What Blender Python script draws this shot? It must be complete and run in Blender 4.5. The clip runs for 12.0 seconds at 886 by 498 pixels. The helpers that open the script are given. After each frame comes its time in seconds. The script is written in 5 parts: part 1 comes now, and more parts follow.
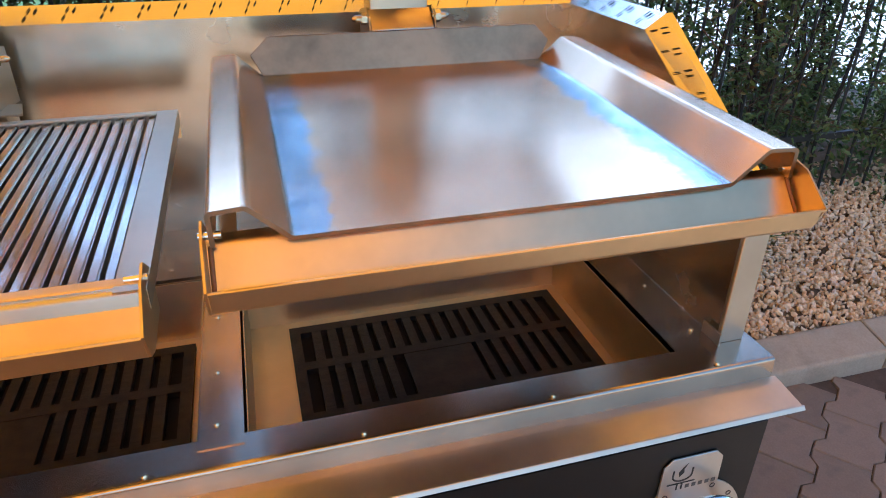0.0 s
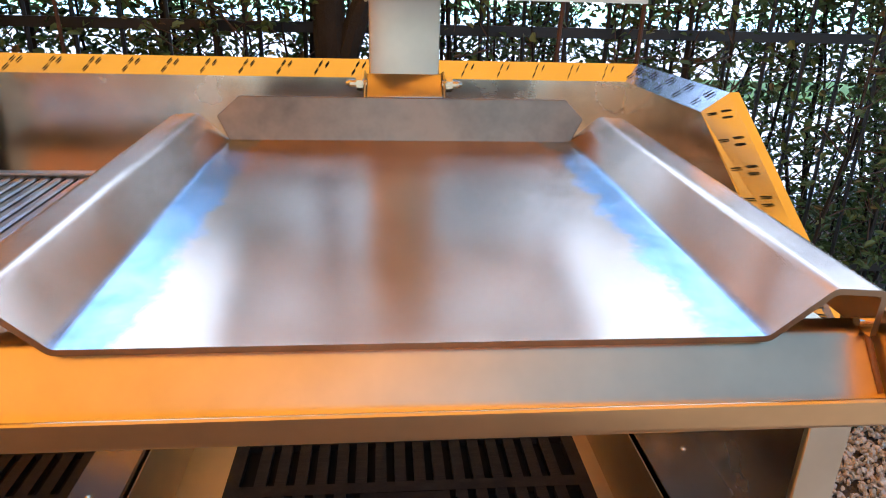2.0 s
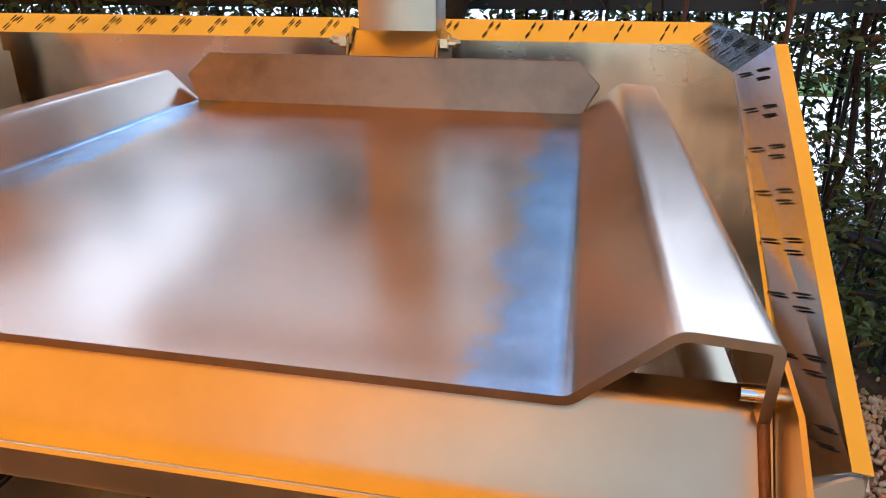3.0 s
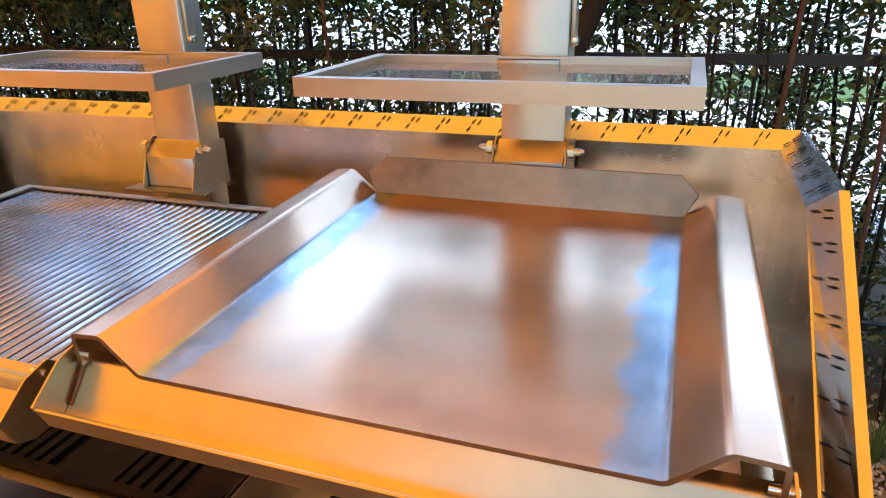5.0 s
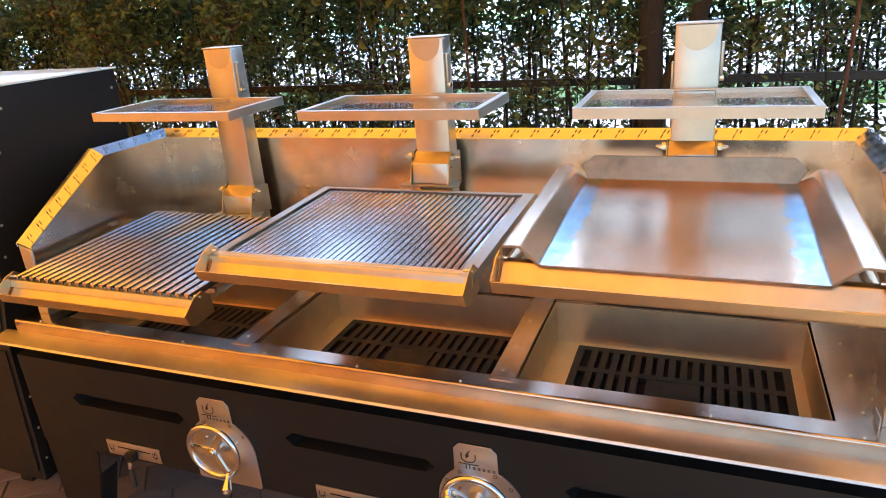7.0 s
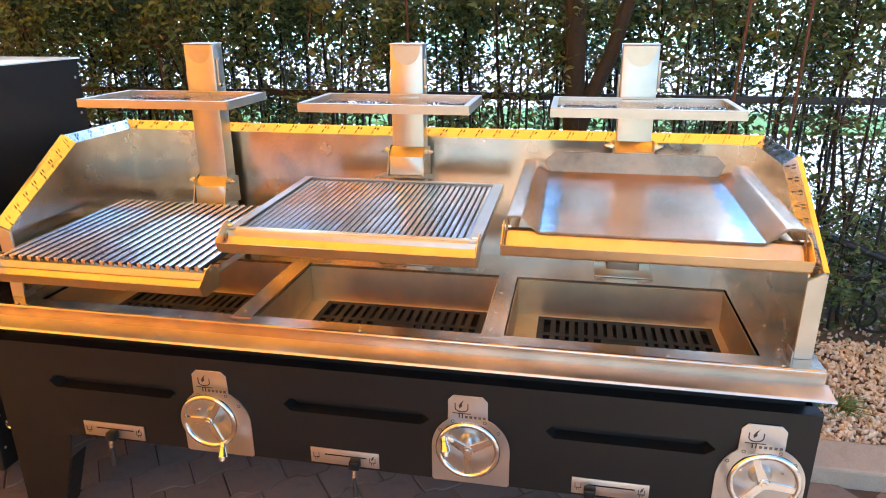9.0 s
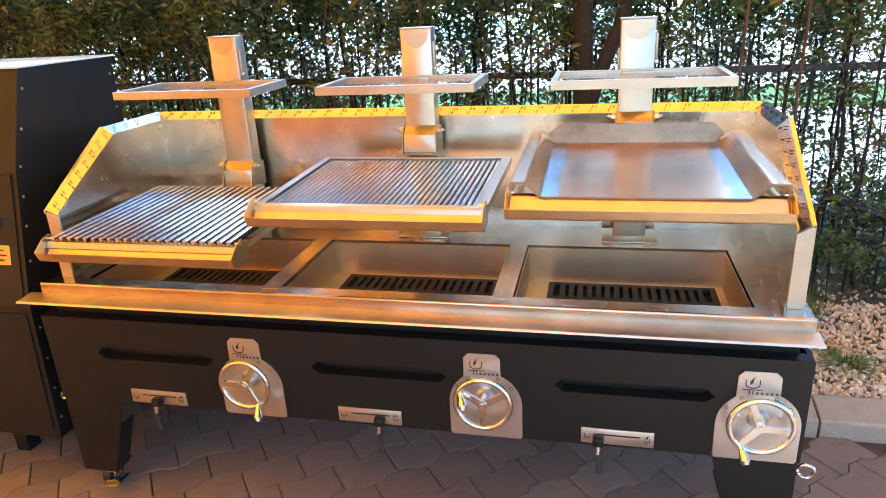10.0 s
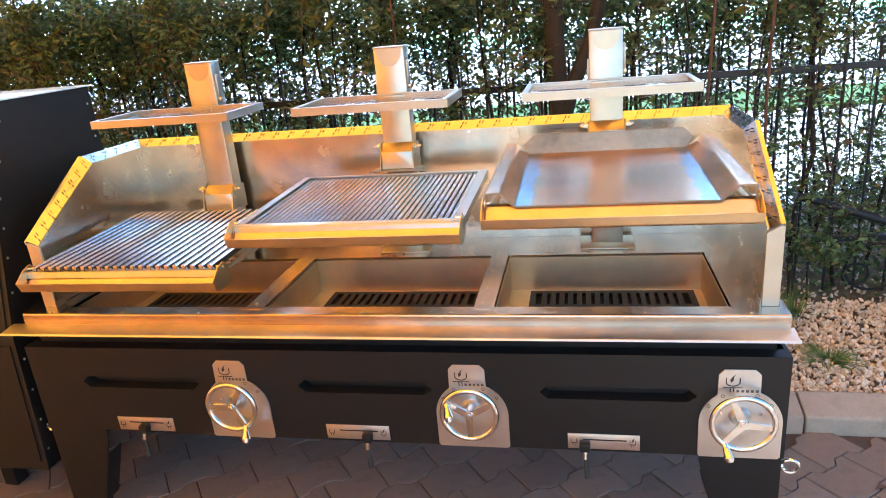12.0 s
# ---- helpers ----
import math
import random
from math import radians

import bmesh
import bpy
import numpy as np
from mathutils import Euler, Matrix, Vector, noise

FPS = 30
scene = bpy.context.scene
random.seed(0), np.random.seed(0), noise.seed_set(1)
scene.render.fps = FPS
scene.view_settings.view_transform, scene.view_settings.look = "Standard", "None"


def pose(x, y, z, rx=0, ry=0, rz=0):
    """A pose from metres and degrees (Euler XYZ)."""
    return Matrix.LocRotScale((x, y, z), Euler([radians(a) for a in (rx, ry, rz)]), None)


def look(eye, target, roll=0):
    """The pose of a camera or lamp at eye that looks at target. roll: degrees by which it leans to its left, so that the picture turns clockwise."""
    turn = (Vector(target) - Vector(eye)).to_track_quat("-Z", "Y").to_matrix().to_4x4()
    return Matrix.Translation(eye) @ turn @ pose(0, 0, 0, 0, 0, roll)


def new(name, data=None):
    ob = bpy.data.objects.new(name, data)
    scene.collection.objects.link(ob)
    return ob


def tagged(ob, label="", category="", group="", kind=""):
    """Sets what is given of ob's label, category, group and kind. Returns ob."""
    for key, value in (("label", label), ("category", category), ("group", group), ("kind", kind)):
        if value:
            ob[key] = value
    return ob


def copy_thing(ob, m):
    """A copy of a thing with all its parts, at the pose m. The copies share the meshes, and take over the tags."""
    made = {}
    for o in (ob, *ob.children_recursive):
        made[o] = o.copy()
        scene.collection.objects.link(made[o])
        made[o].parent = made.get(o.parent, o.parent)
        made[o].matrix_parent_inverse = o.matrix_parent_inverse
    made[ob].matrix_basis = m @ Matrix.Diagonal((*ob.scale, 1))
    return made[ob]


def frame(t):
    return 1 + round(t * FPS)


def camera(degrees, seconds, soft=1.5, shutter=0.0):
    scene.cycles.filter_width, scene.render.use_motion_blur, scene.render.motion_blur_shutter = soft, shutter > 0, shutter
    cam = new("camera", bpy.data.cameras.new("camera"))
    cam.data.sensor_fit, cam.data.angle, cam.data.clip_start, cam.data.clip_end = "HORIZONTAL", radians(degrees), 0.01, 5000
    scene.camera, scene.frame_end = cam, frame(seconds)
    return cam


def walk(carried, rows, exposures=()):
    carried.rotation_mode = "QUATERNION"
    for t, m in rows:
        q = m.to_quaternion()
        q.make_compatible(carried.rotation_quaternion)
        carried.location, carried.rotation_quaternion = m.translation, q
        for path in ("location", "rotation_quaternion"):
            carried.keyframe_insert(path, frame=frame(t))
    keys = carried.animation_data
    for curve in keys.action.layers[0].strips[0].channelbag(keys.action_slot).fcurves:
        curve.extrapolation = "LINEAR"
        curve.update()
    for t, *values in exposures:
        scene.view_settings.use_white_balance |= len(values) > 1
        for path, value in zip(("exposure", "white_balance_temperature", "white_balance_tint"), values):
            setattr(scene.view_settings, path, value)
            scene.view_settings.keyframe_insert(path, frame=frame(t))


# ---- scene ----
cam = camera(67.0, 12.0, soft=1.0)
PATH = [
    (0, (0.147, -0.607, 1.499), (0.638, 1.078, 0.54), 0.4),
    (0.5, (0.264, -0.69, 1.509), (0.525, 1.091, 0.639), 0.5),
    (1, (0.303, -0.694, 1.505), (0.498, 1.169, 0.804), -0.1),
    (1.5, (0.34, -0.602, 1.477), (0.445, 1.269, 0.78), -1.0),
    (2, (0.395, -0.415, 1.426), (0.573, 1.438, 0.694), 1.6),
    (2.5, (0.5, -0.31, 1.391), (0.643, 1.514, 0.584), 0.4),
    (3, (0.677, -0.254, 1.362), (0.316, 1.564, 0.61), 0.1),
    (3.5, (0.722, -0.274, 1.356), (0.083, 1.471, 0.617), 0.1),
    (3.7, (0.722, -0.287, 1.358), (0.009, 1.421, 0.602), -0.9),
    (5.3, (0.623, -0.552, 1.584), (0.046, 1.205, 0.823), -2.8),
    (5.5, (0.587, -0.646, 1.592), (0.054, 1.121, 0.821), -3.8),
    (6, (0.527, -0.827, 1.693), (0.003, 0.965, 0.976), -2.3),
    (6.5, (0.527, -1.034, 1.707), (-0.227, 0.675, 0.992), -4.7),
    (8.3, (0.177, -1.465, 1.703), (-0.259, 0.362, 1.016), -1.6),
    (8.5, (0.184, -1.488, 1.705), (-0.228, 0.345, 1.019), -1.1),
    (9, (0.235, -1.551, 1.688), (-0.125, 0.301, 1.023), -0.4),
    (9.5, (0.272, -1.633, 1.683), (-0.136, 0.199, 0.992), -1.0),
    (10, (0.31, -1.684, 1.678), (-0.13, 0.139, 0.982), -3.1),
    (10.5, (0.337, -1.709, 1.677), (-0.105, 0.125, 1.014), -5.1),
    (11, (0.339, -1.703, 1.68), (-0.04, 0.155, 1.044), -6.7),
    (11.5, (0.343, -1.718, 1.682), (-0.057, 0.144, 1.069), -6.1),
    (12, (0.343, -1.704, 1.674), (-0.066, 0.142, 1.023), -5.2),
]
walk(cam, [(t, look(eye, target, roll)) for t, eye, target, roll in PATH],
     exposures=[(0.0, 0.75, 5100, 2), (1.5, 0.9, 5300, 3), (2.5, 0.4, 5500, 8), (3.5, 0.6, 5800, 6), (5.5, 0.75, 5700, 5),
                (6.5, 1.0, 5700, 5), (8.5, 1.45, 5400, 2), (12.0, 1.55, 5250, 1)])

# ---- world, sun, exposure ----
world = bpy.data.worlds.new("world")
scene.world = world
world.use_nodes = True
wn = world.node_tree.nodes
sky = wn.new("ShaderNodeTexSky")
sky.sky_type, sky.sun_disc = "NISHITA", False
sky.sun_elevation, sky.sun_rotation = radians(48.9), radians(214.5)
wn["Background"].inputs["Strength"].default_value = 0.15
world.node_tree.links.new(sky.outputs["Color"], wn["Background"].inputs["Color"])

sun = new("sun", bpy.data.lights.new("sun", "SUN"))
sun.data.energy, sun.data.angle, sun.data.color = 5.0, radians(0.5), (1.0, 0.93, 0.82)
sun.matrix_world = look((-5.5, -8.0, 11.1), (0, 0, 0))



# ---- materials ----
def mat(name, col, rough=0.5, metal=0.0, **kw):
    m = bpy.data.materials.new(name)
    m.use_nodes = True
    b = m.node_tree.nodes["Principled BSDF"]
    b.inputs["Base Color"].default_value = (*col, 1)
    b.inputs["Roughness"].default_value = rough
    b.inputs["Metallic"].default_value = metal
    for k, v in kw.items():
        b.inputs[k.replace("_", " ")].default_value = v
    return m


def nodes(m):
    return m.node_tree.nodes, m.node_tree.links, m.node_tree.nodes["Principled BSDF"]


def coords(m, scale=(1, 1, 1), space="Object"):
    n, l, _ = nodes(m)
    tc, mp = n.new("ShaderNodeTexCoord"), n.new("ShaderNodeMapping")
    mp.inputs["Scale"].default_value = scale
    l.new(tc.outputs[space], mp.inputs["Vector"])
    return mp.outputs["Vector"]


def noise_of(m, scale, detail=4.0, rough=0.6, stretch=(1, 1, 1)):
    n, l, _ = nodes(m)
    t = n.new("ShaderNodeTexNoise")
    t.inputs["Scale"].default_value, t.inputs["Detail"].default_value, t.inputs["Roughness"].default_value = scale, detail, rough
    l.new(coords(m, stretch), t.inputs["Vector"])
    return t.outputs["Fac"]


def ramp(m, fac, stops):
    n, l, _ = nodes(m)
    r = n.new("ShaderNodeValToRGB")
    while len(r.color_ramp.elements) < len(stops):
        r.color_ramp.elements.new(0.5)
    for e, (p, c) in zip(r.color_ramp.elements, stops):
        e.position, e.color = p, ((*c, 1) if isinstance(c, tuple) else (c, c, c, 1))
    l.new(fac, r.inputs["Fac"])
    return r.outputs["Color"]


def mixed(m, fac, a, b, how="MIX"):
    n, l, _ = nodes(m)
    x = n.new("ShaderNodeMix")
    x.data_type, x.blend_type = "RGBA", how
    for sock, v in ((x.inputs[0], fac), (x.inputs[6], a), (x.inputs[7], b)):
        if isinstance(v, (int, float)):
            sock.default_value = v
        elif isinstance(v, tuple):
            sock.default_value = (*v, 1)
        else:
            l.new(v, sock)
    return x.outputs[2]


def bumped(m, height, strength=0.2, dist=0.002):
    n, l, b = nodes(m)
    u = n.new("ShaderNodeBump")
    u.inputs["Strength"].default_value, u.inputs["Distance"].default_value = strength, dist
    l.new(height, u.inputs["Height"])
    l.new(u.outputs["Normal"], b.inputs["Normal"])


def plug(m, sock, value):
    n, l, b = nodes(m)
    l.new(value, b.inputs[sock])


def steel(name, col, rough, spread=0.1, grain=(1, 1, 1), stain=0.75, spare=0.0):
    """Sheet steel: brushed grain and broad smudges in colour and gloss."""
    m = mat(name, col, rough, 1.0)
    fine = noise_of(m, 60, 2, 0.5, grain)
    broad = noise_of(m, 5.5, 5, 0.65)
    smudge = noise_of(m, 11, 3, 0.5)
    tone = ramp(m, broad, [(0.3, tuple(c * stain for c in col)), (0.62, col)])
    plug(m, "Base Color", mixed(m, 0.12, tone, ramp(m, smudge, [(0.35, 0.35), (0.7, 0.9)]), "MULTIPLY"))
    plug(m, "Roughness", mixed(m, 0.75, ramp(m, fine, [(0.25, max(rough - spread * 0.5, 0.04)), (0.75, rough + spread * 0.5)]),
                               ramp(m, smudge, [(0.3, max(rough - spread, 0.04)), (0.7, rough + spread)])))
    return m


STEEL = steel("stainless_sheet", (0.76, 0.66, 0.52), 0.40, 0.035, (1, 14, 14), 0.85, 0.02)
STEEL_BACK = steel("stainless_back_sheet", (0.76, 0.69, 0.56), 0.25, 0.04, (1, 1, 16), 0.72, 0.03)
STEEL_FINE = steel("satin_stainless", (0.60, 0.56, 0.46), 0.38, 0.05, (14, 14, 1), 0.9, 0.03)
STEEL_TRAY = steel("tray_stainless", (0.80, 0.62, 0.36), 0.30, 0.015, (1, 8, 8), 0.85, 0.03)
STEEL_BAR = steel("bar_stainless", (0.80, 0.78, 0.77), 0.22, 0.02, (16, 1, 16), 0.92, 0.02)
STEEL_FRAME = steel("frame_stainless", (0.66, 0.53, 0.41), 0.22, 0.03, (1, 12, 12), 0.8, 0.03)
STEEL_PLATE = steel("plate_stainless", (0.74, 0.72, 0.68), 0.36, 0.04, (14, 14, 1), 0.9)
STEEL_COLUMN = steel("column_stainless", (0.62, 0.57, 0.46), 0.34, 0.03, (14, 14, 1), 0.88)
CHROME = mat("polished_chrome", (0.82, 0.81, 0.79), 0.07, 1.0)
plug(CHROME, "Roughness", ramp(CHROME, noise_of(CHROME, 40), [(0.3, 0.04), (0.75, 0.16)]))
ZINC = mat("zinc_bolt", (0.75, 0.68, 0.5), 0.25, 1.0)
WELD = mat("rusty_weld", (0.28, 0.13, 0.06), 0.55, 0.7)
bumped(WELD, noise_of(WELD, 160), 0.6, 0.003)

BLACK = mat("black_powder_coat", (0.009, 0.0095, 0.0095), 0.45, Specular_IOR_Level=0.33)
plug(BLACK, "Roughness", ramp(BLACK, noise_of(BLACK, 9), [(0.3, 0.36), (0.7, 0.5)]))
bumped(BLACK, noise_of(BLACK, 900, 2), 0.15, 0.0006)
RUBBER = mat("black_rubber", (0.02, 0.02, 0.02), 0.6)
# near-black paint for the shade inside slits, slots and gaps
HOLE_SHADE = mat("slot_shade", (0.006, 0.005, 0.005), 0.9)
IRON = mat("cast_iron", (0.028, 0.022, 0.019), 0.5, 0.3)
plug(IRON, "Base Color", ramp(IRON, noise_of(IRON, 30), [(0.3, (0.016, 0.013, 0.012)), (0.72, (0.05, 0.036, 0.028))]))
bumped(IRON, noise_of(IRON, 220), 0.4, 0.001)
INK = mat("etched_mark", (0.03, 0.03, 0.03), 0.5)
# near-black steel: the shade between grate bars as a colour
BAR_SHADE = mat("bar_shade_steel", (0.05, 0.042, 0.036), 0.5, 0.5)
plug(BAR_SHADE, "Base Color", ramp(BAR_SHADE, noise_of(BAR_SHADE, 40), [(0.3, (0.03, 0.026, 0.022)), (0.7, (0.09, 0.07, 0.055))]))
INK_GREY = mat("grey_etched_mark", (0.12, 0.115, 0.11), 0.5)

# griddle plate: ground steel, bare strips along the long sides with blue sky reflection painted in
PAN = steel("griddle_steel", (0.93, 0.67, 0.44), 0.25, 0.02, (1, 22, 22), 0.9, 0.03)
n_, l_, b_ = nodes(PAN)
sx = n_.new("ShaderNodeSeparateXYZ")
l_.new(coords(PAN), sx.inputs[0])
wob = noise_of(PAN, 16, 6, 0.7)


def math_node(m, op, a, b):
    n, l, _ = nodes(m)
    x = n.new("ShaderNodeMath")
    x.operation = op
    for i, v in enumerate((a, b)):
        if isinstance(v, (int, float)):
            x.inputs[i].default_value = v
        else:
            l.new(v, x.inputs[i])
    return x.outputs[0]


away = math_node(PAN, "ABSOLUTE", math_node(PAN, "SUBTRACT", sx.outputs["X"], 0.4255), 0)
edge = math_node(PAN, "ADD", away, math_node(PAN, "MULTIPLY", math_node(PAN, "SUBTRACT", wob, 0.5), 0.09))
mask = ramp(PAN, edge, [(0.208, 0.0), (0.222, 1.0)])
low = ramp(PAN, math_node(PAN, "SUBTRACT", away, 0.0), [(0.257, 1.0), (0.26, 0.0)])
strip_mask = mixed(PAN, 1.0, mask, low, "MULTIPLY")
old = b_.inputs["Base Color"].links[0].from_socket
# the strips' blue is reflected sky, put into the base colour
plug(PAN, "Base Color", mixed(PAN, strip_mask, old, ramp(PAN, wob, [(0.35, (0.34, 0.50, 0.62)), (0.65, (0.58, 0.72, 0.82))])))

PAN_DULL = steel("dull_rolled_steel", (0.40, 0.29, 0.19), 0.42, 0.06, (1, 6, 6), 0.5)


def patchy(name, cols, scale, rough=0.85, bump=0.4, bump_scale=90, dist=0.004, per=0.0):
    """A rough mineral surface with blotches at two scales; per: spread between pieces."""
    m = mat(name, cols[0], rough)
    big = noise_of(m, scale, 6, 0.65)
    fine = noise_of(m, bump_scale, 5, 0.7)
    k = len(cols) - 1
    c = ramp(m, big, [(0.3 + 0.4 * i / k, cols[i]) for i in range(k + 1)])
    c = mixed(m, 0.35, c, ramp(m, fine, [(0.3, 0.45), (0.7, 1.0)]), "MULTIPLY")
    if per:
        n, l, _ = nodes(m)
        oi = n.new("ShaderNodeObjectInfo")
        c = mixed(m, 1.0, c, ramp(m, oi.outputs["Random"], [(0.0, 1 - per), (1.0, 1 + per)]), "MULTIPLY")
    plug(m, "Base Color", c)
    bumped(m, fine, bump, dist)
    return m


PAVER = patchy("red_brown_paver", [(0.205, 0.155, 0.125), (0.25, 0.19, 0.145), (0.18, 0.145, 0.12)], 7, 0.82, 0.35, 160, 0.003, 0.14)
KERB = patchy("kerb_concrete", [(0.35, 0.29, 0.215), (0.42, 0.35, 0.265), (0.28, 0.24, 0.18)], 5, 0.9, 0.4, 120)
SOIL = patchy("dry_soil", [(0.17, 0.11, 0.065), (0.24, 0.16, 0.10), (0.12, 0.08, 0.05)], 6, 0.95, 0.8, 60, 0.015)
SAND = patchy("joint_sand", [(0.075, 0.055, 0.042), (0.11, 0.08, 0.06)], 20, 0.95)


def island_mat(name, stops, rough, trans=0.0, info="Random Per Island"):
    m = mat(name, stops[0][1], rough)
    n, l, b = nodes(m)
    g = n.new("ShaderNodeNewGeometry")
    plug(m, "Base Color", ramp(m, g.outputs["Random Per Island"], stops))
    if trans:
        t, mx, out = n.new("ShaderNodeBsdfTranslucent"), n.new("ShaderNodeMixShader"), n["Material Output"]
        l.new(b.inputs["Base Color"].links[0].from_socket, t.inputs["Color"])
        mx.inputs[0].default_value = trans
        l.new(b.outputs[0], mx.inputs[1])
        l.new(t.outputs[0], mx.inputs[2])
        l.new(mx.outputs[0], out.inputs["Surface"])
    return m


LEAF = island_mat("hedge_leaf", [(0.0, (0.040, 0.065, 0.016)), (0.45, (0.085, 0.125, 0.034)), (0.84, (0.15, 0.21, 0.06)), (0.95, (0.17, 0.16, 0.05)), (1.0, (0.20, 0.11, 0.05))], 0.45, 0.2)
LEAF_BIG = island_mat("broad_leaf", [(0.0, (0.09, 0.12, 0.02)), (1.0, (0.2, 0.19, 0.04))], 0.4, 0.4)
BLADE = island_mat("grass_blade", [(0.0, (0.07, 0.13, 0.025)), (1.0, (0.18, 0.24, 0.06))], 0.5, 0.3)
PEBBLE = island_mat("limestone_chip", [(0.0, (0.50, 0.34, 0.19)), (0.4, (0.70, 0.52, 0.33)), (0.75, (0.80, 0.66, 0.47)), (1.0, (0.62, 0.52, 0.42))], 0.85)
CHIP = mat("loose_limestone_chip", (0.6, 0.48, 0.36), 0.85)
_n, _l, _b = nodes(CHIP)
_oi = _n.new("ShaderNodeObjectInfo")
plug(CHIP, "Base Color", ramp(CHIP, _oi.outputs["Random"], [(0.0, (0.50, 0.34, 0.19)), (0.4, (0.70, 0.52, 0.33)), (0.75, (0.80, 0.66, 0.47)), (1.0, (0.62, 0.52, 0.42))]))
BARK = patchy("dark_bark", [(0.022, 0.017, 0.013), (0.038, 0.028, 0.020)], 14, 0.9, 0.8, 60, 0.01)
TWIG = patchy("brown_twig", [(0.09, 0.05, 0.03), (0.13, 0.075, 0.045)], 14, 0.85)
FENCE = mat("black_iron_fence", (0.012, 0.012, 0.012), 0.5)

# orange awning cloth: light comes through it
CLOTH = mat("orange_awning_cloth", (0.85, 0.29, 0.032), 0.9)
_n, _l, _b = nodes(CLOTH)
_t, _mx = _n.new("ShaderNodeBsdfTranslucent"), _n.new("ShaderNodeMixShader")
_t.inputs["Color"].default_value = (0.95, 0.385, 0.03, 1)
_mx.inputs[0].default_value = 0.6
_l.new(_b.outputs[0], _mx.inputs[1])
_l.new(_t.outputs[0], _mx.inputs[2])
_l.new(_mx.outputs[0], _n["Material Output"].inputs["Surface"])
PLASTER = patchy("ochre_plaster", [(0.50, 0.36, 0.20), (0.57, 0.42, 0.25)], 2, 0.9)
SLAB = patchy("warm_bounce_paving", [(0.44, 0.29, 0.19), (0.50, 0.34, 0.23)], 1.5, 0.9)
# orange floor colour chosen for the warm light it throws back
BOUNCE_ORANGE = patchy("orange_bounce_floor", [(0.60, 0.29, 0.10), (0.70, 0.36, 0.14)], 1.5, 0.8)
ROAD = patchy("pale_road", [(0.66, 0.68, 0.70), (0.74, 0.75, 0.76)], 0.6, 0.9)
LAWN = patchy("far_lawn", [(0.06, 0.12, 0.02), (0.09, 0.16, 0.03)], 0.8, 0.9)

# emissive backdrop beyond the hedge: sky brightness put into its colour by height
GLOW = bpy.data.materials.new("glowing_backdrop")
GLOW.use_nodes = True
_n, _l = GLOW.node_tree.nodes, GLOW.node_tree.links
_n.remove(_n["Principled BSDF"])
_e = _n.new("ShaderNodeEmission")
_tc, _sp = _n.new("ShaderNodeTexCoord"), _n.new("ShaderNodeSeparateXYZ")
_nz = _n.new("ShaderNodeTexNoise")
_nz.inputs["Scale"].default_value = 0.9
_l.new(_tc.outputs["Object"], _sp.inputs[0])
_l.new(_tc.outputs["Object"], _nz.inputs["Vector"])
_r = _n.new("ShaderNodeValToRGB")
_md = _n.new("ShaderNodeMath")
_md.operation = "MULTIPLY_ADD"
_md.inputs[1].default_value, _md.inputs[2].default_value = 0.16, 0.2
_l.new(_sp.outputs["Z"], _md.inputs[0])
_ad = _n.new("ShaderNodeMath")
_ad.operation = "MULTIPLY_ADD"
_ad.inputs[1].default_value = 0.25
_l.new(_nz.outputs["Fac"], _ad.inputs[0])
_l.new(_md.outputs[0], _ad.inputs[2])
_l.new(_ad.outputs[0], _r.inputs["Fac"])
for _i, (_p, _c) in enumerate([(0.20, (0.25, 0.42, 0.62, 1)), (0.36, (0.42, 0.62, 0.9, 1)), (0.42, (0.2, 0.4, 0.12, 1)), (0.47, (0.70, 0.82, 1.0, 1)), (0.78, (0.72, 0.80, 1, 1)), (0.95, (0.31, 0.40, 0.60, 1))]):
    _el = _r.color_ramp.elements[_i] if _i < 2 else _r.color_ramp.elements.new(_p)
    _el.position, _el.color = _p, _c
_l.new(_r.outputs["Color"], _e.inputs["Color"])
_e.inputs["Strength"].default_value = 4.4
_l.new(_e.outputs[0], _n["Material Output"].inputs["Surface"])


# ---- building helpers ----
def solid(bm, name, m, smooth=False):
    me = bpy.data.meshes.new(name)
    bmesh.ops.recalc_face_normals(bm, faces=bm.faces)
    bm.to_mesh(me)
    bm.free()
    me.materials.append(m)
    if smooth:
        me.polygons.foreach_set("use_smooth", [True] * len(me.polygons))
        me.set_sharp_from_angle(angle=radians(35))
    return me


def hang(ob, parent):
    """Parents ob and keeps its place in the world."""
    at = parent.matrix_basis if parent.parent is None else parent.parent.matrix_basis @ parent.matrix_parent_inverse @ parent.matrix_basis
    ob.parent = parent
    ob.matrix_parent_inverse = at.inverted()
    return ob


def part(name, bm, material, parent, label="", smooth=True):
    me = bm if isinstance(bm, bpy.types.Mesh) else solid(bm, name, material, smooth)
    ob = hang(new(name, me), parent)
    return tagged(ob, label)


def thing(name, at, label, category, group="", kind=""):
    ob = new(name)
    ob.empty_display_size = 0.05
    ob.location = at
    ob.matrix_basis = Matrix.Translation(at)
    return tagged(ob, label, category, group, kind)


def whole(name, bm, material, label, category, group="", kind="", smooth=True):
    return tagged(new(name, solid(bm, name, material, smooth)), label, category, group, kind)


